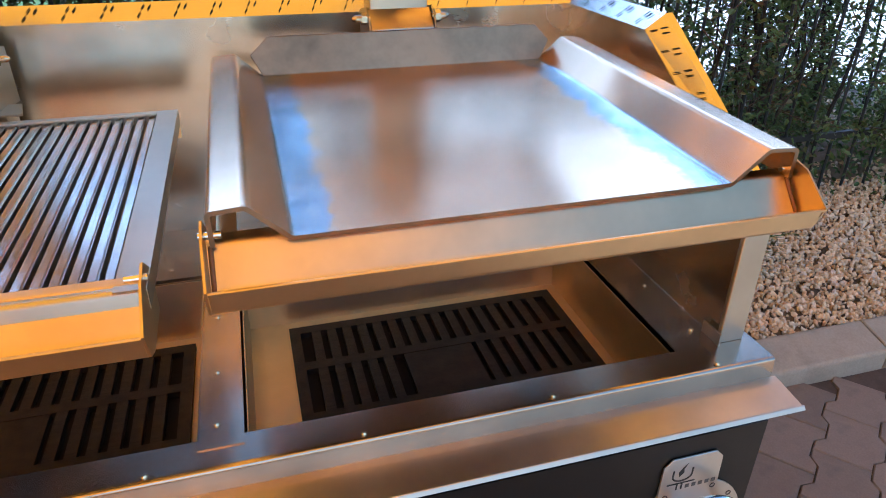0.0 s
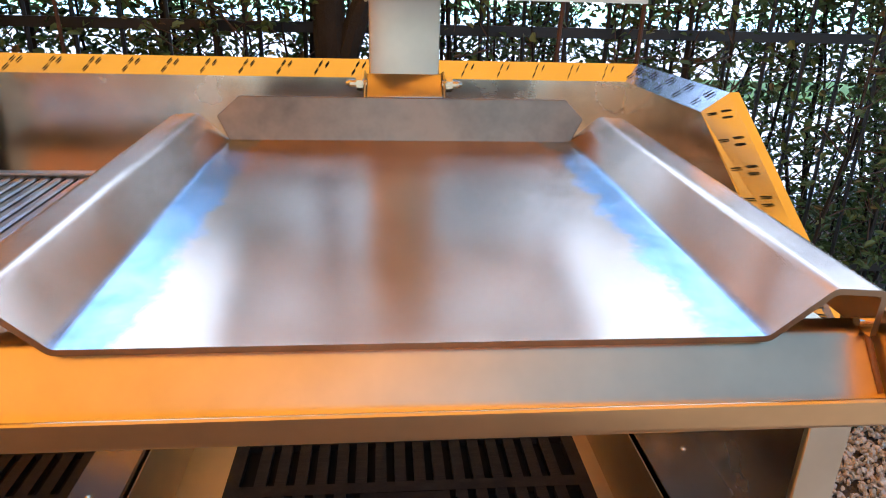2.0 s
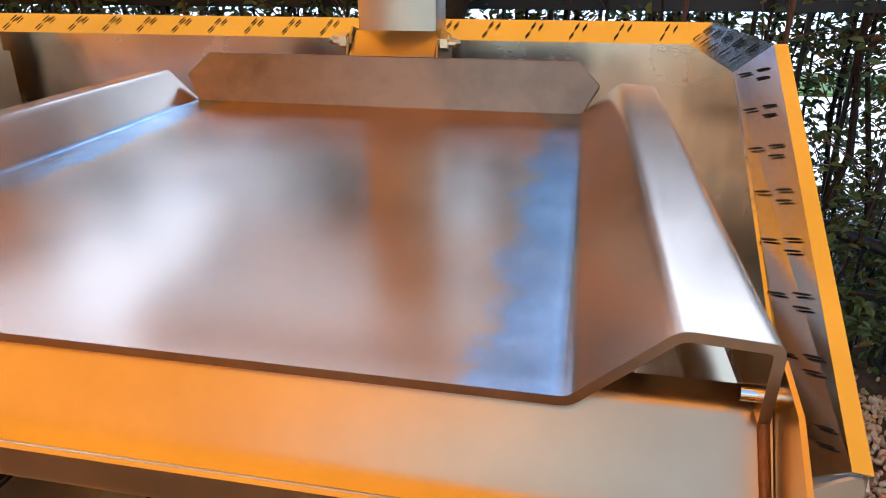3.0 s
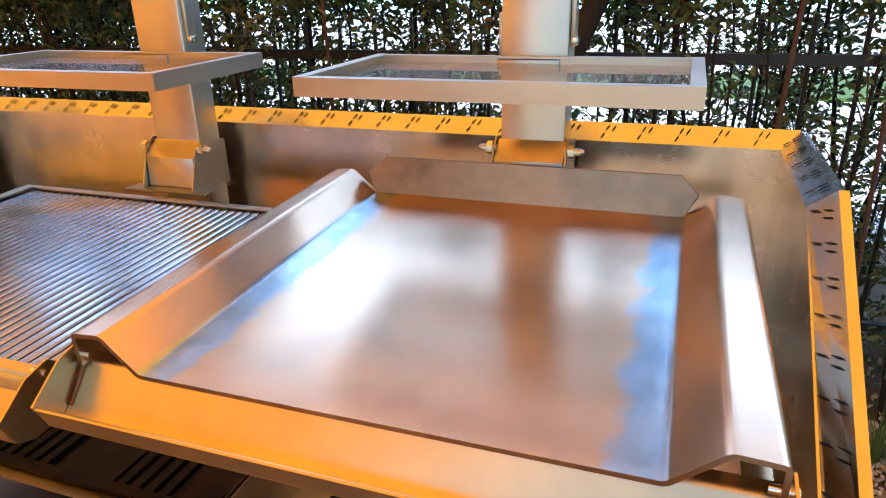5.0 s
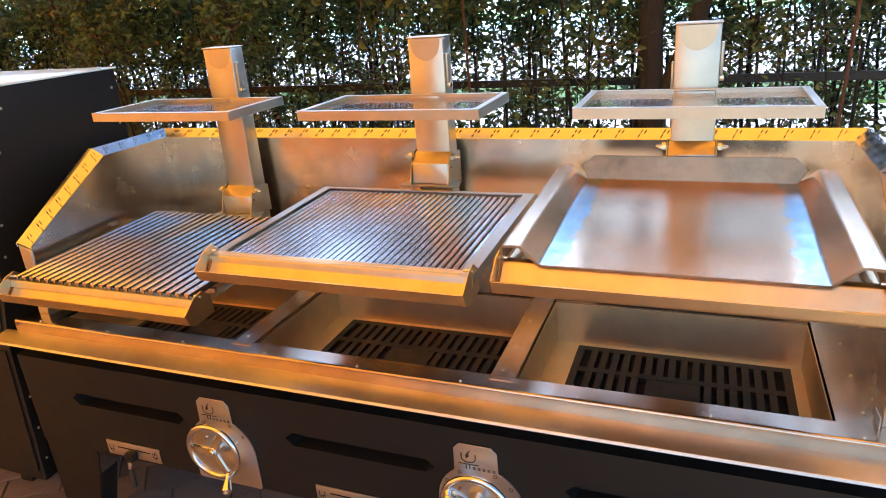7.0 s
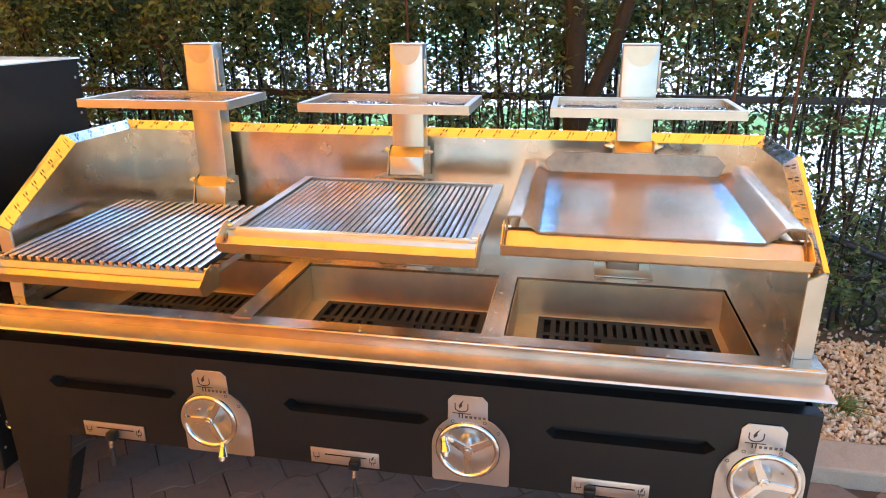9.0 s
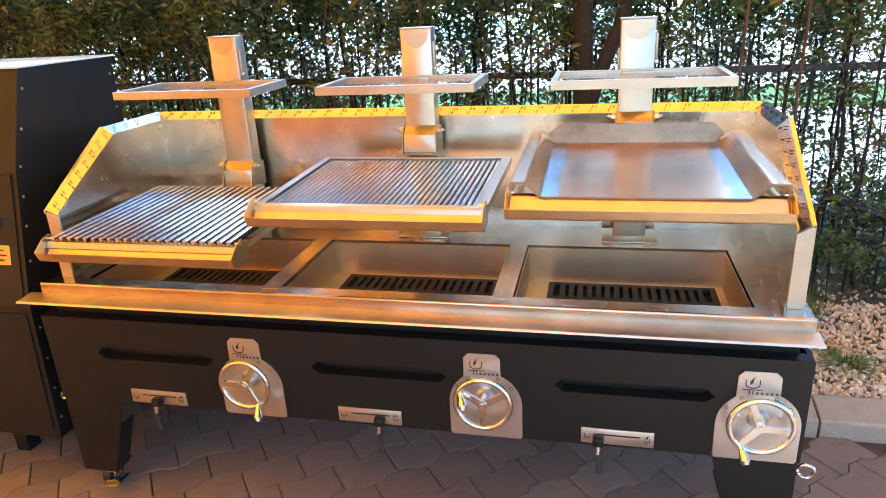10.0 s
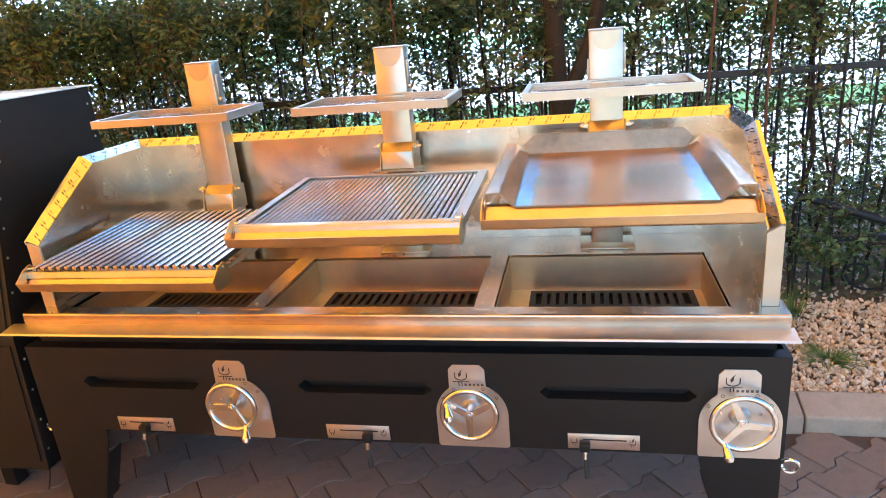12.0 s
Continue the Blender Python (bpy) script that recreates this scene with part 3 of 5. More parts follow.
# lift columns with warming shelves
C_TOP = 1.595
for cx in COLS:
    col = part("lift_column", box(cx - 0.055, cx + 0.055, 0.667, 0.733, RAIL, C_TOP - 0.004, 0.004), STEEL_COLUMN, grill, "square stainless lift column")
    part("column_cap", box(cx - 0.057, cx + 0.057, 0.664, 0.736, C_TOP - 0.004, C_TOP, 0.0015), STEEL_FINE, col)
    # half-round cover mark near the top
    arc = [(cx - 0.046 + 0.0, C_TOP - 0.006)] + [(cx - 0.046 * math.cos(t), C_TOP - 0.016 - 0.052 * math.sin(t)) for t in (math.pi * i / 16 for i in range(17))] + [(cx + 0.046, C_TOP - 0.006)]
    part("cover_disc", prism(arc, 0.6655, 0.6675, "y"), STEEL_COLUMN, col)
    part("base_foot", box(cx - 0.095, cx + 0.095, 0.60, 0.745, RAIL, RAIL + 0.005, 0.001), STEEL_FINE, col)
    part("latch", box(cx + 0.0555, cx + 0.064, 0.675, 0.700, 1.46, 1.545, 0.003), STEEL_FINE, col)
    part("latch", box(cx + 0.0555, cx + 0.068, 0.675, 0.695, 1.448, 1.462, 0.003), ZINC, col)
    part("latch", box(cx - 0.062, cx - 0.0555, 0.675, 0.700, 1.40, 1.50, 0.003), STEEL_FINE, col)
    # shelf: angle frame round an expanded-metal sheet
    x0, x1, y0, y1, zt = cx - 0.257, cx + 0.257, 0.350, 0.626, 1.437
    shelf = part("warming_shelf", fold([(y0 + 0.016, zt), (y0, zt), (y0, zt - 0.024)], 0.0025, x0, x1), STEEL_FINE, grill, "raised warming shelf of expanded metal")
    part("shelf_rail", fold([(y1 - 0.016, zt), (y1, zt), (y1, zt - 0.024)], 0.0025, x0, x1), STEEL_FINE, shelf)
    part("shelf_rail", fold([(x0 + 0.016, zt + 0.0006), (x0, zt + 0.0006), (x0, zt - 0.024)], 0.0025, y0, y1, "y"), STEEL_FINE, shelf)
    part("shelf_rail", fold([(x1 - 0.016, zt + 0.0006), (x1, zt + 0.0006), (x1, zt - 0.024)], 0.0025, y0, y1, "y"), STEEL_FINE, shelf)
    mesh_bm = bmesh.new()
    nx, ny, px, py = 36, 28, (x1 - x0 - 0.01) / 36, (y1 - y0 - 0.01) / 28
    for i in range(nx):
        for j in range(ny):
            ox, oy = x0 + 0.005 + px * (i + 0.5), y0 + 0.005 + py * (j + 0.5)
            for sx_, sy_ in ((1, 1), (1, -1), (-1, 1), (-1, -1)):
                p0, p1 = Vector((ox + sx_ * px / 2, oy, zt - 0.010)), Vector((ox, oy + sy_ * py / 2, zt - 0.010))
                d = Vector((p1 - p0).to_2d().orthogonal().normalized().to_3d()) * 0.0016
                mid = (p0 + p1) / 2
                q = [mesh_bm.verts.new(v - Vector((0, 0, 0.04 * (v.y - mid.y)))) for v in (p0 - d, p0 + d, p1 + d, p1 - d)]
                mesh_bm.faces.new(q)
    tagged(part("mesh_sheet", mesh_bm, STEEL_BAR, shelf, "expanded metal sheet", smooth=False), kind="stuff")
    for yb in (y1 - 0.006,):
        part("shelf_bracket", box(cx - 0.05, cx + 0.05, yb, 0.668, zt - 0.022, zt - 0.004, 0.002), STEEL_FINE, shelf)


def carriage(cx, z):
    """The sliding box on a column that carries a tray; z: its front fold."""
    w = 0.0585
    prof = [(0.668, z + 0.030), (0.632, z), (0.628, z - 0.062), (0.668, z - 0.062)]
    c = part("carriage", prism(prof, cx - w, cx + w, "x", bevel=0.0012), STEEL_FINE, grill, "folded stainless slide box on its column")
    # upper faces get oranger steel: the awning's warm reflection put into colour
    c.data.materials.append(STEEL_TRAY)
    for p in c.data.polygons:
        if p.normal.z > 0.4:
            p.material_index = 1
    side = [(0.664, z + 0.034), (0.640, z + 0.014), (0.612, z - 0.062), (0.735, z - 0.075), (0.735, z + 0.020)]
    for s in (-1, 1):
        part("cheek", prism(side, *sorted((cx + s * (w + 0.0015), cx + s * (w + 0.0045))), "x"), STEEL_FINE, c)
        bm = rod((cx + s * w, 0.652, z + 0.016), (cx + s * (w + 0.026), 0.652, z + 0.016), 0.0065, seg=10)
        rod((cx + s * (w + 0.006), 0.652, z + 0.016), (cx + s * (w + 0.016), 0.652, z + 0.016), 0.0115, seg=6, bm=bm)
        rod((cx + s * (w + 0.026), 0.652, z + 0.016), (cx + s * (w + 0.032), 0.652, z + 0.016), 0.0065, 0.003, seg=10, bm=bm)
        part("clamp_bolt", bm, ZINC, c)
        part("rivet", rod((cx + s * (w + 0.0045), 0.640, z - 0.012), (cx + s * (w + 0.0075), 0.640, z - 0.012), 0.004), CHROME, c)
    part("foot_plate", prism([(cx - 0.10, 0.60), (cx + 0.10, 0.60), (cx + 0.085, 0.665), (cx - 0.085, 0.665)], z - 0.066, z - 0.0625, "z"), STEEL_FINE, c)
    return c


def tray(x0, x1, dz, cx):
    """Drip gutter in front and two rails under the cooking surface; dz: lift over the lowest layout."""
    t = part("drip_tray", fold(round_line([(0.030, dz + 0.052), (0.016, dz + 0.050), (-0.016, dz + 0.010), (-0.033, dz), (-0.042, dz + 0.004), (-0.050, dz + 0.032), (-0.054, dz + 0.031)], 0.004), 0.0022, x0, x1),
             STEEL_TRAY, grill, "folded stainless drip gutter")
    end = [(0.050, dz + 0.050), (0.018, dz + 0.074), (-0.012, dz + 0.066), (-0.054, dz + 0.034), (-0.040, dz + 0.002), (-0.020, dz - 0.006), (0.05, dz)]
    for x in (x0, x1):
        s = 1 if x == x1 else -1
        part("end_plate", prism(end, *sorted((x + s * 0.0005, x + s * 0.003)), "x"), STEEL_TRAY, t)
        part("weld", rod((x - s * 0.004, 0.012, dz + 0.048), (x - s * 0.003, -0.015, dz + 0.012), 0.0026), WELD, t)
        part("side_rail", box(*sorted((x - s * 0.028, x - s * 0.003)), 0.03, 0.60, dz + 0.030, dz + 0.034), STEEL_TRAY, t)
        part("pin", rod((x - s * 0.016, 0.012, dz + 0.060), (x + s * 0.006, 0.012, dz + 0.060), 0.004), CHROME, t)
    part("rear_rail", box(x0, x1, 0.592, 0.604, dz + 0.008, dz + 0.034), STEEL_TRAY, t)
    for s in (-1, 1):
        part("arm", box(*sorted((cx + s * 0.052, cx + s * 0.057)), 0.03, 0.66, dz + 0.006, dz + 0.029), STEEL_TRAY, t)
    return t


DZ = (0.967, 1.099, 1.136)
for i, cx in enumerate(COLS):
    carriage(cx, (1.096, 1.228, 1.266)[i])
    tray((cx - 0.340, cx - 0.340, 0.085)[i], (cx + 0.336, cx + 0.336, 0.771)[i], DZ[i], cx)

# hand wheels on their plates
HUBS = (-0.780, 0.0, 0.768)


def wheel_plate(hx):
    bm_pts = [(hx - 0.110, 0.412), (hx - 0.104, 0.405), (hx + 0.107, 0.405), (hx + 0.113, 0.412), (hx + 0.113, 0.52)]
    for i in range(1, 12):
        a = math.pi * i / 24
        bm_pts.append((hx + 0.0015 + 0.1115 * math.cos(a), 0.52 + 0.1115 * math.sin(a)))
    bm_pts = [p for p in bm_pts if not (p[1] > 0.52 and p[0] < hx + 0.050)]
    bm_pts += [(hx + 0.049, 0.618), (hx + 0.049, 0.676), (hx + 0.034, 0.692), (hx - 0.047, 0.692), (hx - 0.062, 0.676), (hx - 0.062, 0.612)]
    for i in range(13, 24):
        a = math.pi * i / 24
        x = hx + 0.0015 + 0.1115 * math.cos(a)
        if x < hx - 0.063:
            bm_pts.append((x, 0.52 + 0.1115 * math.sin(a)))
    bm_pts.append((hx - 0.110, 0.52))
    p = part("wheel_plate", prism(bm_pts, 0.035, 0.0385, "y", bevel=0.0008), STEEL_PLATE, grill, "brushed steel plate behind a hand wheel", smooth=False)
    # emblem: bowl with a flame and a line of plain bars
    bx, bz = hx - 0.024, 0.655
    bowl = [(bx - 0.018, bz + 0.012)] + [(bx + 0.018 * math.cos(a), bz - 0.002 + 0.012 * math.sin(a)) for a in (math.pi + math.pi * i / 10 for i in range(11))] + [(bx + 0.018, bz + 0.012)]
    part("emblem", fold(bowl, 0.003, 0.0344, 0.0352, "y"), INK, p, smooth=False)
    for args in ((bx - 0.026, bx + 0.026, bz - 0.0205, bz - 0.0180), (bx - 0.008, bx - 0.005, bz - 0.034, bz - 0.021), (bx + 0.001, bx + 0.004, bz - 0.034, bz - 0.021)):
        part("emblem", box(args[0], args[1], 0.0344, 0.0352, args[2], args[3]), INK, p, smooth=False)
    part("emblem", prism([(bx - 0.006, bz - 0.004), (bx + 0.002, bz + 0.004), (bx + 0.001, bz + 0.012), (bx + 0.007, bz + 0.024), (bx - 0.001, bz + 0.016), (bx - 0.008, bz + 0.006)], 0.0344, 0.0352, "y"), INK, p, smooth=False)
    for q in range(5):
        part("emblem_bar", box(bx + 0.010 + q * 0.0125, bx + 0.0175 + q * 0.0125, 0.0344, 0.0352, bz - 0.0335, bz - 0.0255), INK_GREY, p, smooth=False)
    for a in (35, 65, 120, 150):
        part("mark", hoop((hx + 0.098 * math.cos(radians(a)), 0.0346, 0.53 + 0.090 * math.sin(radians(a))), (0, 1, 0), 0.0045, 0.0008, 12, 5), INK, p)
    for dx in (-0.052, 0.052):
        part("plate_bolt", rod((hx + dx, 0.036, 0.556), (hx + dx, 0.029, 0.556), 0.007, 0.004), CHROME, p)


def hand_wheel(hx, turn):
    c = Vector((hx, -0.004, 0.545))
    wheel = part("hand_wheel", hoop(c, (0, 1, 0), 0.082, 0.0085, 56, 12), CHROME, grill, "polished chrome hand wheel with a folding grip")
    part("collar", rod((hx, 0.035, c.z), (hx, 0.020, c.z), 0.030, 0.024, 32), STEEL_PLATE, wheel, "turned steel collar")
    bm = rod((hx, 0.036, c.z), (hx, -0.012, c.z), 0.016, 0.014, 24)
    rod((hx, -0.012, c.z), (hx, -0.016, c.z), 0.009, 0.007, 16, bm)
    part("hub", bm, CHROME, wheel)
    for i in range(3):
        a = radians(turn + 120 * i)
        d, n = Vector((math.cos(a), 0, math.sin(a))), Vector((-math.sin(a), 0, math.cos(a)))
        pts = [c + d * 0.012 + n * 0.011, c + d * 0.078 + n * 0.008, c + d * 0.078 - n * 0.008, c + d * 0.012 - n * 0.011]
        bm = bmesh.new()
        lo = [bm.verts.new(p + Vector((0, -0.005, 0))) for p in pts]
        hi = [bm.verts.new(p + Vector((0, 0.003, 0))) for p in pts]
        bm.faces.new(lo), bm.faces.new(hi[::-1])
        for j in range(4):
            bm.faces.new((lo[j], lo[(j + 1) % 4], hi[(j + 1) % 4], hi[j]))
        part("spoke", bm, CHROME, wheel, smooth=False)
    a = radians(turn)
    at = c + Vector((math.cos(a), 0, math.sin(a))) * 0.078
    tip = at + Vector((0.014, -0.038, -0.040))
    bm = rod(at + Vector((0, 0.004, 0)), at.lerp(tip, 0.3), 0.010, 0.008, 14)
    rod(at.lerp(tip, 0.3), at.lerp(tip, 0.8), 0.009, 0.0150, 14, bm)
    rod(at.lerp(tip, 0.8), tip, 0.0150, 0.008, 14, bm)
    part("grip", bm, CHROME, wheel)


for hx, turn in zip(HUBS, (-62, 150, 232)):
    wheel_plate(hx)
    hand_wheel(hx, turn)

# air slides
for x0, x1, lx in ((-1.250, -1.036, -1.140), (-0.482, -0.270, -0.340), (0.288, 0.497, 0.338)):
    p = part("air_slide", box(x0, x1, 0.0345, 0.0385, 0.415, 0.467, 0.0012), STEEL_PLATE, grill, "small steel air-slide plate")
    part("slide_slot", box(x0 + 0.045, x1 - 0.038, 0.0338, 0.0348, 0.4455, 0.4495), HOLE_SHADE, p, smooth=False)
    for ex in (x0 + 0.018, x1 - 0.020):
        for args in ((-0.009, -0.0072, -0.004, 0.010), (0.0072, 0.009, -0.004, 0.010), (-0.010, 0.010, -0.006, -0.004), (-0.004, -0.0025, -0.014, -0.006), (0.0025, 0.004, -0.014, -0.006)):
            part("mark", box(ex + args[0], ex + args[1], 0.0338, 0.0347, 0.440 + args[2], 0.440 + args[3]), INK, p, smooth=False)
    part("mark", prism([(x1 - 0.024, 0.441), (x1 - 0.017, 0.447), (x1 - 0.015, 0.458), (x1 - 0.022, 0.451)], 0.0338, 0.0347, "y"), INK, p, smooth=False)
    part("slide_knob", box(lx - 0.016, lx + 0.016, 0.005, 0.034, 0.420, 0.450, 0.006), BLACK, p)
    part("slide_pin", rod((lx, 0.012, 0.421), (lx, 0.006, 0.398), 0.008, 0.006), CHROME, p)
    part("slide_lever", rod((lx + 0.001, 0.006, 0.400), (lx + 0.006, 0.000, 0.338), 0.005, 0.0085), RUBBER, p)


# legs on braked castors
def leg(x_out, s, y):
    """s: +1 where the leg's straight edge is on the right."""
    pts = [(x_out, 0.4045), (x_out - s * 0.225, 0.4045), (x_out - s * 0.225, 0.385), (x_out - s * 0.205, 0.30), (x_out - s * 0.135, 0.085), (x_out + s * 0.002, 0.085)]
    g = part("leg", prism(pts, y, y + 0.004, "y"), BLACK, grill, "tapered black steel leg", smooth=False)
    part("leg_flange", box(*sorted((x_out - s * 0.004, x_out)), y + 0.004, y + 0.09, 0.085, 0.404), BLACK, g, smooth=False)
    part("leg_flange", prism([(x_out - s * 0.205, 0.30), (x_out - s * 0.135, 0.085), (x_out - s * 0.139, 0.085), (x_out - s * 0.209, 0.30)], y + 0.004, y + 0.07, "y"), BLACK, g, smooth=False)
    cxx = x_out - s * 0.07
    part("castor_plate", box(cxx - 0.06, cxx + 0.06, y + 0.002, y + 0.10, 0.079, 0.085, 0.002), CHROME, g)
    fork = bmesh.new()
    for q in (-0.022, 0.022):
        prism([(y + 0.02, 0.079), (y + 0.08, 0.079), (y + 0.062, 0.032), (y + 0.04, 0.032)], cxx + q - 0.002, cxx + q + 0.002, "x", fork)
    part("castor_fork", fork, CHROME, g, smooth=False)
    part("castor_wheel", rod((cxx - 0.016, y + 0.05, 0.038), (cxx + 0.016, y + 0.05, 0.038), 0.038, seg=28), RUBBER, g, "dark rubber castor wheel")
    part("brake_pedal", box(*sorted((cxx - s * 0.030, cxx - s * 0.095)), y - 0.045, y + 0.035, 0.050, 0.060, 0.004), CHROME, g)


leg(B_L, -1, 0.045)
leg(B_R - 0.004, 1, 0.045)
leg(B_L, -1, 0.70)
leg(B_R - 0.004, 1, 0.70)
for x, z in ((B_R + 0.030, 0.355), (B_L - 0.028, 0.388)):
    s = 1 if x > 0 else -1
    ring = part("lifting_eye", hoop((x, 0.075, z), (0.15, 1, 0.1), 0.023, 0.0055, 28, 8), CHROME, grill, "chrome lifting eye")
    part("eye_stem", rod((x - s * 0.030, 0.075, z), (x - s * 0.020, 0.075, z), 0.007), CHROME, ring)


# ---- what rests in and on the grill ----
def coal_grate(x0, x1, y0, y1, z):
    t = thing("coal_grate", ((x0 + x1) / 2, (y0 + y1) / 2, z), "dark cast-iron coal grate with rows of slots", "coal grate", "coal grates in the fireboxes")
    h = 0.012
    nx = 17
    pitch = (x1 - x0 - 0.04) / nx
    yr = [y1, y1 - 0.022, y1 - 0.115, y1 - 0.137, y0 + 0.022, y0]
    for ya, yb in ((yr[1], yr[0]), (yr[3], yr[2]), (yr[5], yr[4])):
        part("cross_web", box(x0, x1, ya, yb, z, z + h), IRON, t, smooth=False)
    for a, b in ((x0, x0 + 0.02), (x1 - 0.02, x1)):
        part("end_web", box(a, b, yr[2], yr[1], z, z + h), IRON, t, smooth=False)
        part("end_web", box(a, b, yr[4], yr[3], z, z + h), IRON, t, smooth=False)
    rib = box(-pitch * 0.29, pitch * 0.29, -0.5, 0.5, 0, h)
    rib = solid(rib, "rib", IRON)
    for i in range(nx + 1):
        x = x0 + 0.02 + pitch * i
        if 0 < i < nx:
            place("rib", rib, t, Matrix.Translation((x, (yr[1] + yr[2]) / 2, z)) @ Matrix.Diagonal((1, yr[1] - yr[2], 0.98, 1)))
            if not 6 <= i <= 10:
                place("rib", rib, t, Matrix.Translation((x, (yr[3] + yr[4]) / 2, z)) @ Matrix.Diagonal((1, yr[3] - yr[4], 0.98, 1)))
    part("centre_plate", box(x0 + 0.02 + pitch * 6, x0 + 0.02 + pitch * 10.4, yr[4], yr[3], z, z + h - 0.001), IRON, t, smooth=False)


for x0, x1 in OPENINGS:
    coal_grate(x0 + 0.079, x1 - 0.036, 0.240, 0.515, 0.7145)


def griddle():
    t = thing("griddle_plate", (0.428, 0.3, 1.17), "folded steel griddle plate with raised sides, bare strips painted with blue sky reflection", "griddle")
    tilt = lambda y: 0.0 + 0.018 * y / 0.585
    prof = round_line([(0.092, 1.186), (0.091, 1.222), (0.127, 1.2245), (0.168, 1.186), (0.683, 1.186), (0.727, 1.2245), (0.766, 1.222), (0.765, 1.186)], 0.0045, 3)
    bm = fold(prof, 0.005, 0.0, 1.0, "y")
    for v in bm.verts:
        y = 0.004 if v.co.y < 0.5 else 0.590
        v.co.y = y
        v.co.z += tilt(y)
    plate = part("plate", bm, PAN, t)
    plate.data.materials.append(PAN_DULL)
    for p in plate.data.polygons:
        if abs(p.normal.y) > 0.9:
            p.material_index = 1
    z = 1.186 + 0.018
    bm = bmesh.new()
    wall = [(0.172, z - 0.002), (0.682, z - 0.002), (0.703, z + 0.036), (0.675, z + 0.064), (0.185, z + 0.064), (0.153, z + 0.036)]
    prism(wall, 0.0, 0.005, "y", bm, bevel=0.001)
    for v in bm.verts:
        v.co.y += 0.586 + (v.co.z - z) * 0.25
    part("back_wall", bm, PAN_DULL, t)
    part("weld", rod((0.156, 0.598, z + 0.034), (0.176, 0.590, z + 0.002), 0.003), WELD, t)
    part("weld", rod((0.700, 0.598, z + 0.034), (0.680, 0.590, z + 0.002), 0.003), WELD, t)


griddle()


def shade_webs(me):
    """Blackens a grate bar's webs by facing: shade between bars painted in, tops bright."""
    me.materials.append(BAR_SHADE)
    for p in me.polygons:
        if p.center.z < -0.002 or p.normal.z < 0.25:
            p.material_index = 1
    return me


def round_grate():
    """The framed grate of the middle bay."""
    x0, x1, y0, y1, z = -0.655, 0.023, 0.006, 0.575, 1.148
    t = thing("framed_grill_grate", ((x0 + x1) / 2, 0.3, z - 0.02), "stainless grill grate of narrow bars in a flat frame", "grill grate", "grill grates")
    up = lambda y: 0.012 * (y - y0) / (y1 - y0)
    part("frame_front", fold(round_line([(y0 + 0.024, z), (y0 + 0.002, z), (y0 - 0.004, z - 0.020)], 0.004), 0.003, x0, x1), STEEL_FINE, t)
    part("frame_back", fold([(y1 - 0.012, z + 0.012), (y1, z + 0.012), (y1, z - 0.012)], 0.003, x0, x1), STEEL_FINE, t)
    for a, b, c in ((x0, x0 + 0.003, x0 + 0.022), (x1, x1 - 0.003, x1 - 0.030)):
        bm = fold([(a, z - 0.022), (a, z), (c, z)], 0.003, y0, y1, "y")
        for v in bm.verts:
            v.co.z += up(v.co.y) + 0.0005
        part("frame_side", bm, STEEL_FINE, t)
    n = 36
    w = (x1 - 0.03 - x0 - 0.022) / n
    bm = prism([(-0.0048, 0.0012), (-0.0034, 0.0042), (0.0034, 0.0048), (0.0048, 0.0022), (0.0020, -0.016), (-0.0012, -0.016)], 0, 1, "y")
    me = shade_webs(solid(bm, "bar", STEEL_BAR))
    ln = y1 - y0 - 0.022
    tip = math.atan2(0.012, ln)
    for i in range(n):
        m = Matrix.Translation((x0 + 0.022 + w * (i + 0.5), y0 + 0.014, z - 0.009)) @ Matrix.Rotation(tip, 4, "X") @ Matrix.Diagonal((1.30, ln, 1, 1))
        place("bar", me, t, m)
    part("cross_bar", box(x0 + 0.01, x1 - 0.01, y0 + 0.03, y0 + 0.036, z - 0.034, z - 0.0265), STEEL_BAR, t)
    part("cross_bar", box(x0 + 0.01, x1 - 0.01, y1 - 0.05, y1 - 0.044, z - 0.026, z - 0.0165), STEEL_BAR, t)


round_grate()


